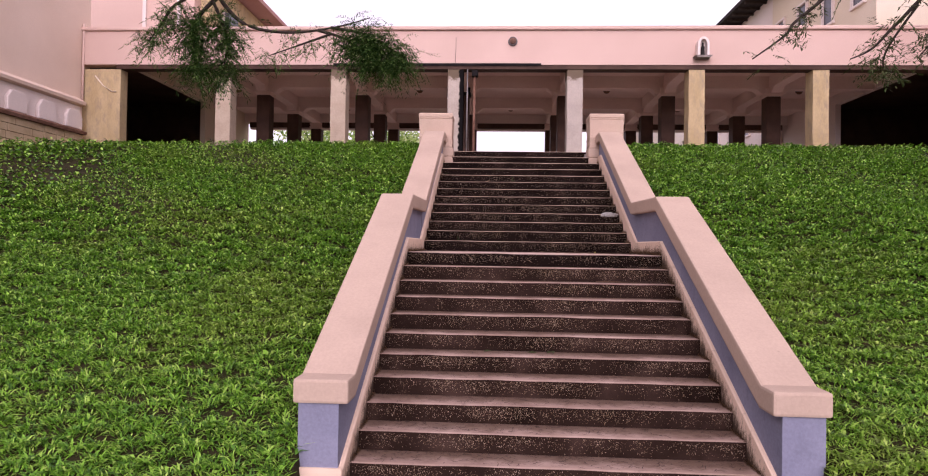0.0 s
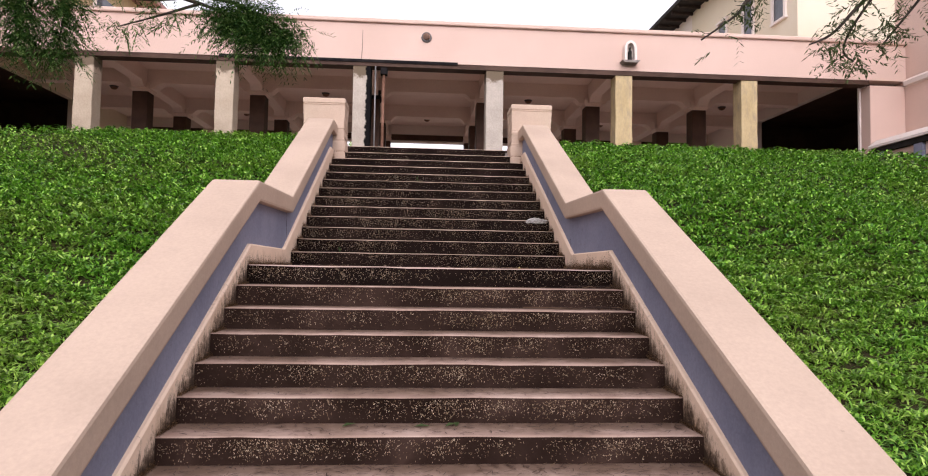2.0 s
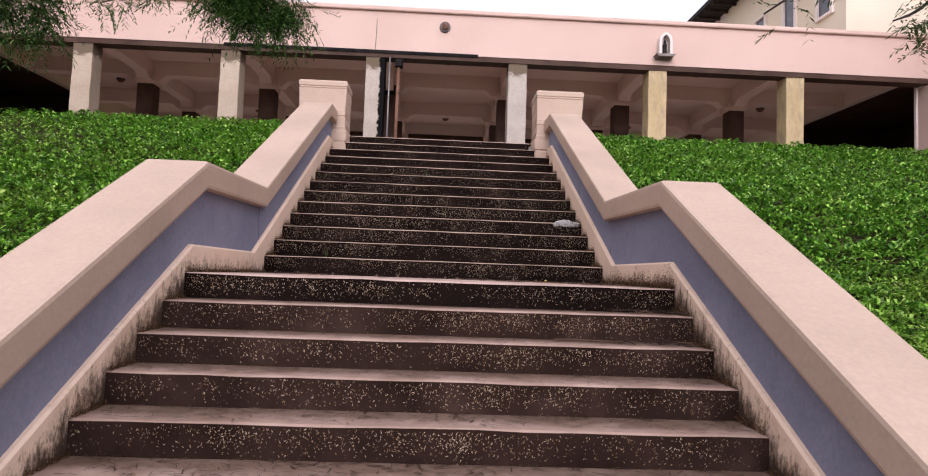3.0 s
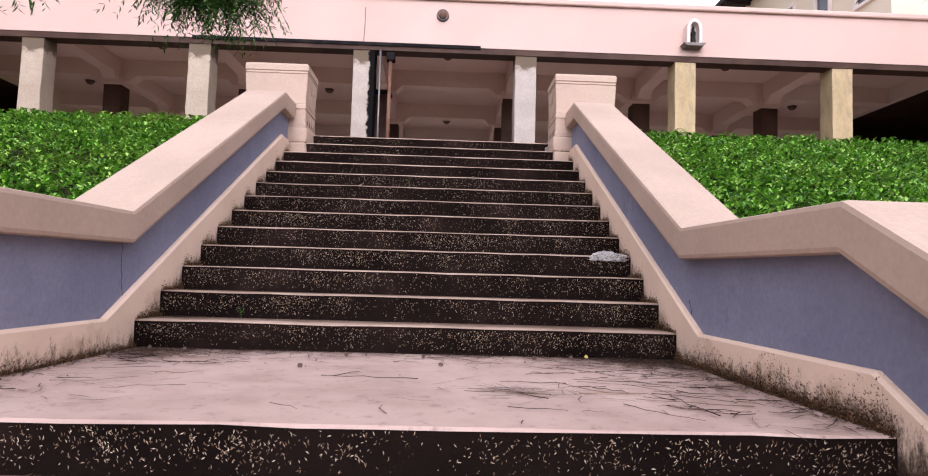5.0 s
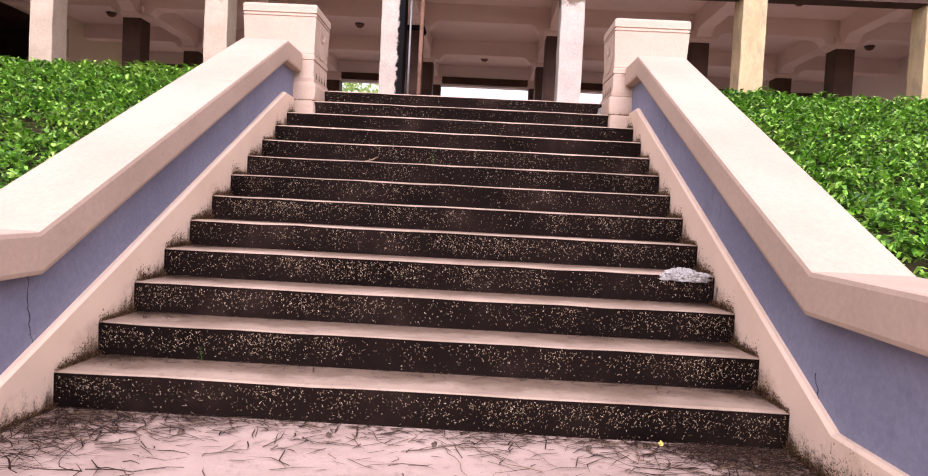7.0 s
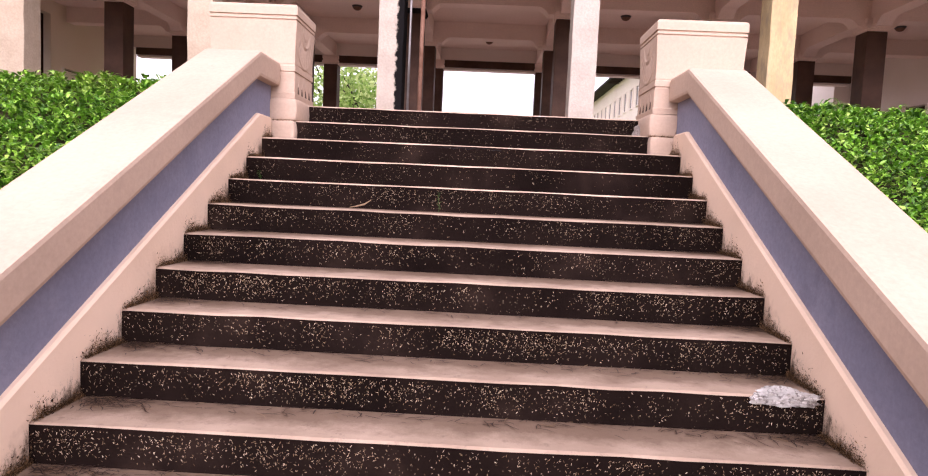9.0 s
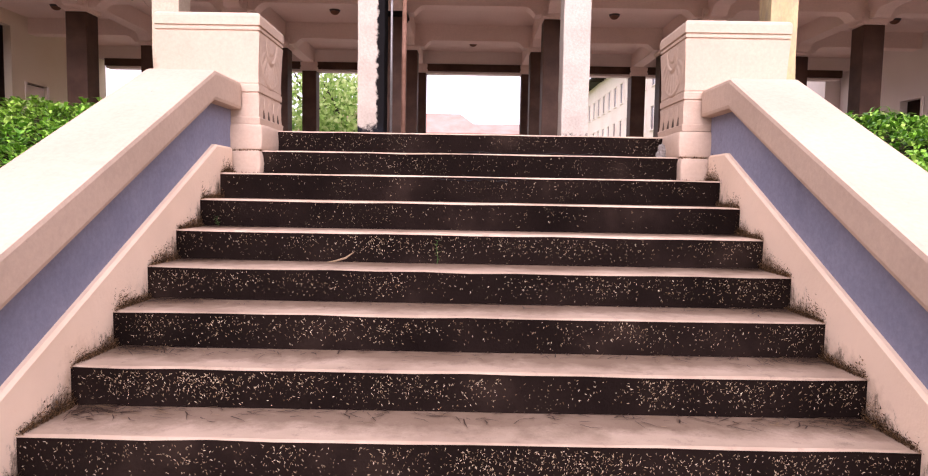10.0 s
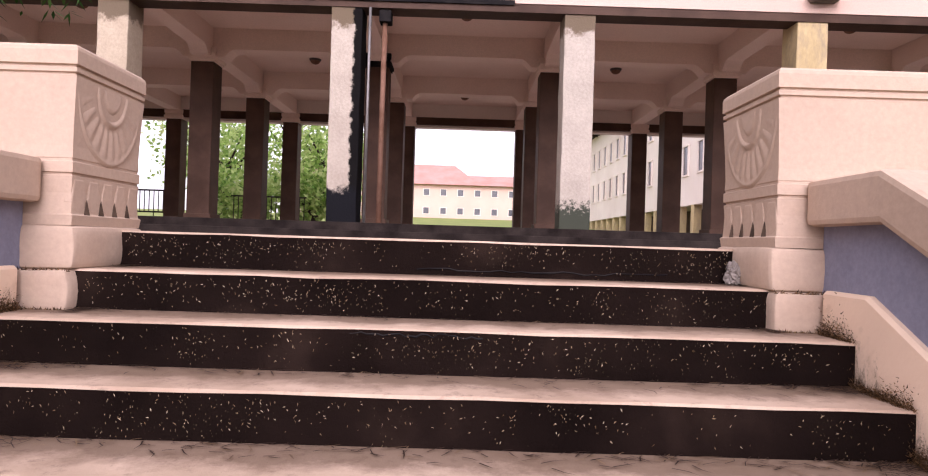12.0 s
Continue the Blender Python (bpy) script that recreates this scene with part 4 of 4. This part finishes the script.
fence = thing("fence", "thin dark metal railing behind the undercroft", "fence", (0, 0, 0))
for k in range(16):
    box_part("bar", DARK, fence, -9.6 + 0.2 * k, -9.57 + 0.2 * k, 28, 28.03, 4.3, 5.9)
box_part("top_rail", DARK, fence, -9.7, -6.5, 27.98, 28.05, 5.9, 5.96)


# ---- trees ----
def limb(bm, pts, r0, r1, sides=7):
    pts = [Vector(p) for p in pts]
    fine = []
    for i in range(len(pts) - 1):
        p0, p1, p2, p3 = pts[max(i - 1, 0)], pts[i], pts[i + 1], pts[min(i + 2, len(pts) - 1)]
        for k in range(5):
            t = k / 5
            fine.append(0.5 * (2 * p1 + (p2 - p0) * t + (2 * p0 - 5 * p1 + 4 * p2 - p3) * t * t + (3 * p1 - p0 - 3 * p2 + p3) * t ** 3))
    fine.append(pts[-1])
    tube(bm, fine, [r0 + (r1 - r0) * i / (len(fine) - 1) for i in range(len(fine))], sides)
    return fine


def frond(rng, verts, tris, p, d, length, pairs, leaf_l, leaf_w):
    """A drooping stem with paired narrow leaflets."""
    d = d / np.linalg.norm(d)
    side = np.cross(d, [0, 0, 1.0])
    side = side / (np.linalg.norm(side) + 1e-6)
    for k in range(pairs):
        t = (k + 0.6) / pairs
        q = p + d * length * t + np.array([0, 0, -0.45 * length * t * t])
        for s_ in (-1, 1):
            dirn = side * s_ * rng.uniform(0.6, 1.1) + d * rng.uniform(0.35, 0.9) + np.array([0, 0, rng.uniform(-0.8, 0.15)])
            dirn = dirn / np.linalg.norm(dirn)
            w = np.cross(dirn, [rng.uniform(-0.4, 0.4), rng.uniform(-0.4, 0.4), 1.0])
            w = w / np.linalg.norm(w) * leaf_w * rng.uniform(0.7, 1.2)
            ll = leaf_l * rng.uniform(0.6, 1.2)
            b = len(verts)
            verts += [q, q + dirn * ll * 0.45 + w, q + dirn * ll, q + dirn * ll * 0.45 - w]
            tris += [(b, b + 1, b + 2), (b, b + 2, b + 3)]


def sprays(rng, verts, tris, path, count, reach, leaf_l, leaf_w, pairs=9):
    for _ in range(count):
        p = np.array(path[rng.integers(0, len(path))]) + rng.normal(0, 0.12, 3)
        d = np.array([rng.normal(0, 1), rng.normal(0, 0.8), rng.normal(-0.35, 0.6)])
        frond(rng, verts, tris, p, d, reach * rng.uniform(0.5, 1.2), pairs, leaf_l, leaf_w)


def near_tree(label, trunk, limbs, mat, seed, leaf_l, leaf_w):
    tree = thing("tree", label, "tree", trunk[0])
    o = Vector(trunk[0])
    bm = bmesh.new()
    limb(bm, [Vector(p) - o for p in trunk], 0.26, 0.13, 10)
    part("trunk", bm, BARK, tree, smooth=True)
    rng = np.random.default_rng(seed)
    verts, tris = [], []
    for pts, r0, count, reach, pairs in limbs:
        bm = bmesh.new()
        fine = limb(bm, [Vector(p) - o for p in pts], r0, 0.012)
        part("limb", bm, BARK, tree, smooth=True)
        if count:
            tail = fine[len(fine) // 3:]
            sprays(rng, verts, tris, tail, count, reach, leaf_l, leaf_w, pairs)
    ob = leaf_mesh("crown", verts, np.array(tris), mat)
    ob.parent = tree
    return tree


near_tree("overhanging tree with dark branches and feathery drooping green leaves",
          [(-9.6, -1.6, 1.6), (-9.5, -1.4, 4.0), (-9.7, -0.8, 6.5), (-9.5, 0.2, 9.0)],
          [([(-9.6, -0.5, 7.6), (-8.05, 1.18, 9.48), (-7.72, 4.08, 8.98), (-7.47, 5.41, 8.15), (-6.81, 5.49, 7.61), (-5.73, 5.49, 7.45), (-4.57, 5.53, 7.61), (-3.74, 5.49, 7.82)], 0.085, 60, 0.45, 9),
           ([(-5.07, 5.49, 7.51), (-4.40, 5.58, 7.32), (-3.90, 5.53, 6.99), (-3.32, 5.49, 6.66)], 0.045, 380, 0.62, 11),
           ([(-4.73, 5.49, 7.57), (-3.99, 5.41, 7.41), (-3.41, 5.49, 7.16), (-2.83, 5.49, 6.78)], 0.045, 380, 0.6, 11),
           ([(-4.73, 5.49, 7.41), (-5.56, 5.58, 7.16), (-6.31, 5.41, 6.83)], 0.035, 45, 0.4, 9),
           ([(-7.56, 5.33, 8.32), (-8.05, 5.33, 7.82), (-8.22, 5.41, 7.24), (-8.14, 5.41, 6.49)], 0.06, 400, 0.65, 11),
           ([(-7.64, 5.16, 8.49), (-8.64, 5.24, 8.07), (-9.05, 5.33, 7.57), (-9.38, 5.33, 7.16)], 0.05, 150, 0.5, 10),
           ([(-7.81, 4.91, 8.57), (-7.56, 5.41, 7.82), (-7.39, 5.49, 7.16), (-7.56, 5.58, 6.41)], 0.05, 320, 0.58, 11)],
          LEAF, 11, 0.13, 0.0115)
near_tree("overhanging tree with thin branches and sparse narrow pale leaves",
          [(11.5, -2.6, 1.5), (11.3, -2.4, 4.0), (11.0, -1.8, 6.2), (10.4, -1.0, 8.0)],
          [([(10.8, -1.4, 7.0), (9.2, 0.6, 7.9), (7.6, 1.6, 7.1), (6.9, 1.9, 6.4), (6.5, 2.0, 5.95), (6.1, 2.0, 5.75)], 0.06, 60, 0.36, 6),
           ([(9.2, 0.6, 7.9), (6.6, 1.8, 7.5), (5.2, 2.0, 6.55), (4.9, 2.0, 6.2), (4.3, 2.0, 5.75)], 0.05, 40, 0.3, 6),
           ([(7.2, 1.8, 6.7), (6.9, 2.1, 6.1), (6.75, 2.1, 5.7), (6.85, 2.0, 5.5)], 0.025, 42, 0.3, 6),
           ([(8.4, 1.2, 7.6), (8.0, 1.8, 6.7), (7.6, 2.0, 6.1), (7.35, 2.0, 5.8)], 0.03, 48, 0.32, 6)],
          LEAF_DRY, 12, 0.13, 0.014)


def far_tree(x, y, z, height, spread, seed, count=2600):
    rng = np.random.default_rng(seed)
    tree = thing("tree", "leafy green tree beyond the undercroft", "tree", (x, y, z), group="trees beyond the undercroft")
    bm = bmesh.new()
    limb(bm, [(0, 0, -0.3), (0.2, 0, height * 0.25), (-0.1, 0.1, height * 0.55)], 0.22, 0.12)
    ends = []
    for k in range(6):
        a = k * 1.05 + rng.uniform(-0.3, 0.3)
        e = (math.cos(a) * spread * 0.6, math.sin(a) * spread * 0.6, height * rng.uniform(0.6, 0.9))
        limb(bm, [(0, 0, height * rng.uniform(0.25, 0.5)), (e[0] * 0.5, e[1] * 0.5, e[2] * 0.75), e], 0.1, 0.03, 5)
        ends += [np.array(e), np.array(e) * np.array([0.6, 0.6, 0.95]), np.array([e[0] * 0.8, e[1] * 0.8, e[2] * 0.6])]
    part("trunk", bm, BARK, tree, smooth=True)
    verts, tris = [], []
    for _ in range(count):
        c = ends[rng.integers(0, len(ends))] + rng.normal(0, spread * 0.22, 3)
        d = rng.normal(0, 1, 3)
        d /= np.linalg.norm(d)
        w = np.cross(d, rng.normal(0, 1, 3))
        w = w / np.linalg.norm(w) * 0.085
        b = len(verts)
        verts += [c, c + d * 0.13 + w, c + d * 0.29, c + d * 0.13 - w]
        tris += [(b, b + 1, b + 2), (b, b + 2, b + 3)]
    leaf_mesh("crown", verts, np.array(tris), LEAF_FAR).parent = tree


for args in ((-6.3, 33, 4.6, 5.5, 3.0, 1, 2600), (-8.5, 36, 4.8, 7.0, 3.6, 2, 2000), (-12.5, 34, 4.7, 6.5, 3.6, 3, 2200), (-14.8, 38, 4.8, 7.5, 3.2, 4, 2300), (-7.0, 31, 4.6, 2.6, 2.2, 5, 2600), (-10.5, 31, 4.6, 2.4, 2.2, 6, 2400)):
    far_tree(*args)


# ---- small things on the stairs ----
def scatter_needles():
    rng = np.random.default_rng(21)
    verts, tris = [], []
    def needle(x, y, z, length, a, w):
        bend = rng.normal(0, 0.5)
        p = np.array([x, y, z])
        q = p + np.array([math.cos(a), math.sin(a), 0.02]) * length * 0.5
        r = q + np.array([math.cos(a + bend), math.sin(a + bend), 0.0]) * length * 0.5
        n_ = np.array([-math.sin(a), math.cos(a), 0]) * w
        b = len(verts)
        verts.extend([p - n_, p + n_, q + n_, q - n_, r])
        tris.extend([(b, b + 1, b + 2), (b, b + 2, b + 3), (b + 3, b + 2, b + 4)])
    for _ in range(1700):
        u = rng.random()
        x = rng.uniform(-1.6, 1.6) if u < 0.25 else rng.choice([-1, 1], p=[0.35, 0.65]) * (1.62 - abs(rng.normal(0, 0.3)))
        y = -0.02 - abs(rng.normal(0, 0.22)) if rng.random() < 0.85 else rng.uniform(LAND_EDGE + 0.03, -0.02)
        if y < LAND_EDGE + 0.03 or abs(x) > 1.62:
            continue
        needle(x, y, LAND + 0.006, rng.uniform(0.03, 0.22), rng.normal(0, 0.9) + 3.1416 * (rng.random() < 0.5), rng.uniform(0.0014, 0.003))
    for cx, cy in ((0.45, -1.25), (0.62, -1.3), (-1.35, -0.55), (-1.5, -0.3), (1.4, -0.35), (1.5, -0.7), (1.48, -1.05), (1.3, -0.15), (-0.9, -0.12), (0.4, -0.1)):
        for _ in range(34):
            needle(np.clip(cx + rng.normal(0, 0.1), -1.6, 1.6), np.clip(cy + rng.normal(0, 0.06), LAND_EDGE + 0.06, -0.03), LAND + 0.006 + 0.01 * rng.random(), rng.uniform(0.06, 0.24), rng.normal(0, 0.6) + 3.1416 * (rng.random() < 0.5), rng.uniform(0.001, 0.0026))
    for _ in range(900):
        along = rng.random() < 0.5
        x = rng.uniform(-1.6, 1.6) if along else rng.choice([-1, 1]) * (1.63 - abs(rng.normal(0, 0.06)))
        y = -0.02 - abs(rng.normal(0, 0.04)) if along else rng.uniform(LAND_EDGE + 0.05, -0.05)
        needle(x, y, LAND + 0.006, rng.uniform(0.015, 0.07), (0 if along else 1.57) + rng.normal(0, 0.5), rng.uniform(0.0015, 0.004))
    for k in range(1, N_UP):
        for _ in range(420):
            u = rng.random()
            x = rng.uniform(-1.6, 1.6) if u < 0.5 else rng.choice([-1, 1]) * (1.62 - abs(rng.normal(0, 0.14)))
            needle(np.clip(x, -1.45, 1.45) if k > 10 else x, TREAD_UP * k - abs(rng.normal(0, 0.06)) - 0.01, LAND + RISE * k + 0.006, rng.uniform(0.03, 0.11), rng.normal(0, 0.8), rng.uniform(0.0012, 0.003))
    for k in range(1, N_LOW):
        for _ in range(520):
            needle(rng.uniform(-1.6, 1.6), LAND_EDGE - TREAD_LOW * (k - 1) - 0.27 * rng.random() ** 1.6 - 0.01, LAND - RISE * k + 0.006, rng.uniform(0.03, 0.1), rng.normal(0, 0.8), rng.uniform(0.0012, 0.003))
    return leaf_mesh("fallen_needles", verts, np.array(tris), DEBRIS)


STRAW = leaf_material("straw_flecks", [(0.0, (0.12, 0.07, 0.035)), (0.55, (0.33, 0.235, 0.15)), (1.0, (0.66, 0.54, 0.4))], (0.28, 0.2, 0.1), through_light=0.05)


def riser_flecks():
    """Bits of straw and lichen that cling to the risers, in drifts."""
    rng = np.random.default_rng(41)
    verts, tris = [], []
    risers = [(TREAD_UP * (k - 1), LAND + RISE * (k - 1), 1.64 if k < 12 else 1.44) for k in range(1, N_UP + 1)]
    risers += [(LAND_EDGE - TREAD_LOW * k, LAND - RISE * (k + 1), 1.64) for k in range(N_LOW)]
    for row, (y, z0, half) in enumerate(risers):
        grow = 1.0 if row < N_UP else 1.15
        ph = rng.uniform(0, 6.28, 4)
        want = int(rng.uniform(2500, 3500) * (1.0 if z0 < LAND + 5.5 * RISE else 0.7 if z0 < LAND + 8.5 * RISE else 0.22))
        for _ in range(want):
            x = rng.uniform(-half, half)
            drift = max(0.6 + 0.16 * math.sin(2.3 * x + ph[0]) + 0.13 * math.sin(5.9 * x + ph[1]) + 0.14 * math.sin(17 * x + ph[2]), 0.15) ** 1.5
            if rng.random() > drift:
                continue
            z = z0 + 0.012 + (RISE - 0.03) * min(max(rng.beta(2.0, 1.25), 0), 1)
            a, ln, w = rng.normal(1.5708, 0.75), grow * rng.uniform(0.005, 0.015), grow * rng.uniform(0.0008, 0.0019)
            d = np.array([math.cos(a), 0, math.sin(a)]) * ln / 2
            n_ = np.array([-math.sin(a), 0, math.cos(a)]) * w
            c = np.array([x, y - 0.006, z])
            b = len(verts)
            verts.extend([c - d, c + n_, c + d + np.array([0, -0.003, 0]), c - n_])
            tris.extend([(b, b + 1, b + 2), (b, b + 2, b + 3)])
    return leaf_mesh("straw_flecks", verts, np.array(tris), STRAW)


tagged(riser_flecks(), "pale straw and lichen flecks stuck to the risers", "litter", kind="stuff")


def scatter_twigs():
    """Long crooked twigs, most of them along the back and the east side of the landing."""
    rng = np.random.default_rng(63)
    bm = bmesh.new()
    for k in range(150):
        if k < 90:
            x, y = 1.55 - abs(rng.normal(0, 0.45)), rng.uniform(-1.75, -0.1)
        elif k < 128:
            x, y = -1.5 + abs(rng.normal(0, 0.35)), -0.15 - abs(rng.normal(0, 0.35))
        else:
            x, y = rng.uniform(-1.5, 1.5), rng.uniform(-1.8, -0.05)
        a, n = rng.normal(0, 0.45) + math.pi * (rng.random() < 0.5), rng.integers(4, 8)
        seg = rng.uniform(0.02, 0.075)
        pts = []
        for _ in range(n):
            pts.append((min(max(x, -1.63), 1.63), min(max(y, LAND_EDGE + 0.04), -0.02), LAND + 0.006 + rng.uniform(0, 0.008)))
            x, y, a = x + seg * math.cos(a), y + seg * math.sin(a), a + rng.normal(0, 0.28)
        r0 = rng.uniform(0.0009, 0.0024)
        tube(bm, pts, [r0 * (1 - 0.6 * i / n) for i in range(n)], 4)
    for k in range(70):
        low = k % 2 + 1
        x, y, a = 1.6 - abs(rng.normal(0, 0.3)), LAND_EDGE - TREAD_LOW * (low - 1) - rng.uniform(0.02, 0.2), rng.normal(0, 0.5)
        pts = []
        for i in range(5):
            pts.append((min(max(x, -1.62), 1.62), min(y, LAND_EDGE - TREAD_LOW * (low - 1) - 0.012), LAND - RISE * low + 0.007 + rng.uniform(0, 0.02)))
            x, y, a = x + 0.035 * math.cos(a), y + 0.035 * math.sin(a), a + rng.normal(0, 0.5)
        tube(bm, pts, [0.003, 0.0035, 0.003, 0.002, 0.001], 4)
    pts = [(0.75 + 0.12 * i, LAND_EDGE - TREAD_LOW * 1.35 + 0.02 * math.sin(1.7 * i), LAND - RISE * 2 + 0.012) for i in range(7)]
    tube(bm, pts, [0.006, 0.007, 0.0065, 0.006, 0.005, 0.004, 0.002], 6)
    return link("fallen_twigs", bm, DEBRIS)


tagged(scatter_twigs(), "long thin dark twigs fallen on the landing and treads", "litter", kind="stuff")
tagged(scatter_needles(), "dry fallen needles and twigs on the treads", "litter", kind="stuff")


def moss_fringe():
    """Dry moss that climbs the skirting from every tread and the landing."""
    rng = np.random.default_rng(31)
    verts, tris = [], []
    def tuft(sx, y, z, h, lean):
        x = sx * 1.653
        for _ in range(2):
            c = np.array([x - sx * (0.004 + 0.022 * rng.random() ** 2), y + rng.normal(0, 0.012), z + h * rng.random() ** 1.3])
            d = np.array([-sx * rng.uniform(-0.1, 0.6), rng.normal(0, 0.7) + 0.3 * lean, rng.uniform(0.1, 1.0)]) * rng.uniform(0.006, 0.017)
            w = np.array([rng.normal(0, 0.3), 1.0, rng.normal(0, 0.5)]) * rng.uniform(0.0014, 0.0036)
            b = len(verts)
            verts.extend([c - w, c + w, c + d])
            tris.append((b, b + 1, b + 2))
    for sx in (-1, 1):
        for _ in range(7500 if sx > 0 else 3600):
            y = rng.uniform(LAND_EDGE, 0)
            tuft(sx, y, LAND - 0.005, abs(rng.normal(0, 0.06 if sx > 0 else 0.024)) * (0.55 + 0.5 * math.sin(5 * y + 1) ** 2 + 0.3 * math.sin(23 * y) ** 2) + 0.012, rng.normal(0, 0.5))
        for k in range(1, 12):
            for _ in range(1400):
                y = TREAD_UP * (k - 1) + TREAD_UP * rng.random() ** 0.8
                if y > PED_F - 0.08:
                    continue
                tuft(sx, y, LAND + RISE * k - 0.005 - 0.17 * (rng.random() < 0.25) * rng.random(), abs(rng.normal(0, 0.04)) * (0.4 + 0.8 * math.sin(7 * y + 3 * sx) ** 2) + 0.008, rng.normal(0, 0.8))
        for k in range(1, N_LOW):
            for _ in range(420):
                tuft(sx, LAND_EDGE - TREAD_LOW * k + TREAD_LOW * rng.random(), LAND - RISE * k - 0.005, abs(rng.normal(0, 0.06 if sx > 0 and k < 5 else 0.025)) + 0.008, rng.normal(0, 0.5))
        for _ in range(420):
            x, h, lean = rng.uniform(1.47, 2.02), abs(rng.normal(0, 0.008)) + 0.004, rng.normal(0, 0.6)
            w = rng.uniform(0.002, 0.006)
            z, y = (LAND + 11 * RISE - 0.005, PED_F - 0.046) if rng.random() < 0.7 else (TOP - 0.182, PED_F - 0.022)
            b = len(verts)
            verts.extend([np.array([sx * (x - w), y, z]), np.array([sx * (x + w), y, z]), np.array([sx * (x + lean * h), y - 0.004, z + h])])
            tris.append((b, b + 1, b + 2))
    return leaf_mesh("moss_fringe", verts, np.array(tris), MOSS)


tagged(moss_fringe(), "dry brown moss creeping up the parapet foot", "moss", kind="stuff")


def crumpled(name, at, sx, sy, sz, mat, label, category, seed):
    rnd = random.Random(seed)
    bm = bmesh.new()
    bmesh.ops.create_icosphere(bm, subdivisions=4, radius=1)
    for v in bm.verts:
        k = 0.8 + 0.35 * noise.noise(v.co * 1.5 + Vector((seed, 0, 0))) + 0.3 * abs(noise.noise(v.co * 4.5 + Vector((0, seed, 0)))) + 0.16 * noise.noise(v.co * 11) + rnd.uniform(-0.02, 0.02)
        v.co = Vector((v.co.x * sx, v.co.y * sy, max(v.co.z, -0.55) * sz)) * k
    ob = link(name, bm, mat)
    ob.location = at
    return tagged(ob, label, category)


crumpled("plastic_bag", (1.48, TREAD_UP * 3 + 0.015, LAND + 4 * RISE - 0.015), 0.165, 0.055, 0.05, PLASTIC, "crumpled dirty white plastic bag lying on a tread", "litter", 4)
crumpled("stone", (1.46, TREAD_UP * 12 - 0.05, LAND + 12 * RISE + 0.045), 0.06, 0.05, 0.075, STONE_GREY, "small grey stone beside the pedestal foot", "stone", 9)
for k, (x, y) in enumerate(((-0.95, -0.25), (-0.35, -0.18), (0.1, -0.22), (0.75, -0.16), (-0.5, -0.7), (0.2, -0.55))):
    crumpled("pebble", (x, y, LAND + 0.012), 0.013, 0.013, 0.013, MOTTLED_BROWN, "small dark pebble on the landing", "pebble", 20 + k)
bm = bmesh.new()
tube(bm, [(0, 0, 0), (0.05, -0.01, 0.01), (0.1, 0.0, 0.025), (0.14, 0.03, 0.055)], [0.002, 0.005, 0.006, 0.002])
tagged(link("fallen_leaf", bm, STRAW), "curled pale dry leaf stalk on a tread", "leaf").location = (-0.78, TREAD_UP * 8 - 0.1, LAND + 8 * RISE + 0.008)
for k, (x, st) in enumerate(((-0.15, -5), (0.05, -5), (0.12, -5), (-0.6, -4))):
    bm = bmesh.new()
    v = [bm.verts.new(p) for p in ((0, 0, 0), (0.05, 0.018, 0.015), (0.11, 0, 0.004), (0.05, -0.018, 0.012))]
    bm.faces.new(v)
    ob = tagged(link("fallen_leaf", bm, LEAF_DRY), "dry fallen leaf on a tread", "leaf")
    ob.matrix_world = pose(x, LAND_EDGE - TREAD_LOW * (6 + st) - TREAD_LOW * 5 + 0.2, LAND + RISE * (-6) + 0.006, 0, 0, 40 * k) if st == -5 else pose(x, LAND_EDGE - TREAD_LOW * 6 + 0.2, LAND - RISE * 6 + 0.006, 0, 0, 40)


def weed(at, height, seed):
    """A thin seedling with paired leaves, rooted in a joint of the steps."""
    rng = np.random.default_rng(seed)
    plant = thing("weed", "small green weed growing from a step joint", "plant", at)
    bm = bmesh.new()
    pts = [(0.004 * math.sin(1.1 * i), -0.002 * i, height * i / 6) for i in range(7)]
    tube(bm, pts, [0.0022 - 0.0002 * i for i in range(7)], 5)
    part("stem", bm, LEAF, plant)
    bm = bmesh.new()
    for i in range(1, 7):
        for s_ in (-1, 1):
            p = Vector(pts[i])
            d = Vector((s_ * rng.uniform(0.6, 1.0), -rng.uniform(0.2, 0.7), rng.uniform(0.0, 0.6))).normalized() * rng.uniform(0.014, 0.028)
            w = d.cross(Vector((0, 0.3, 1))).normalized() * 0.005
            bm.faces.new([bm.verts.new(q) for q in (p, p + d * 0.5 + w, p + d, p + d * 0.5 - w)])
    part("leaves", bm, LEAF, plant)


weed((-0.18, TREAD_UP * 8 - 0.012, LAND + RISE * 8), 0.13, 1)
weed((-1.12, TREAD_UP * 1 - 0.01, LAND + RISE * 1), 0.07, 2)
weed((-1.54, TREAD_UP * 9 - 0.02, LAND + RISE * 9), 0.06, 3)
FRUIT = surface("yellow_fruit_skin", (0.6, 0.48, 0.1), (0.68, 0.56, 0.16), scale=30, rough=0.5)
crumpled("fallen_fruit", (1.08, -0.06, LAND + 0.014), 0.012, 0.012, 0.013, FRUIT, "small yellow fallen fruit on the landing", "fruit", 31)
for k, (x, y) in enumerate(((-1.52, -0.08), (-1.3, -0.12), (0.98, -0.1), (-1.58, -0.42), (1.35, -0.5), (1.5, -0.85))):
    crumpled("pebble", (x, y, LAND + 0.014), 0.013, 0.012, 0.013, MOTTLED_BROWN, "small dusty pebble on the landing", "pebble", 50 + k)
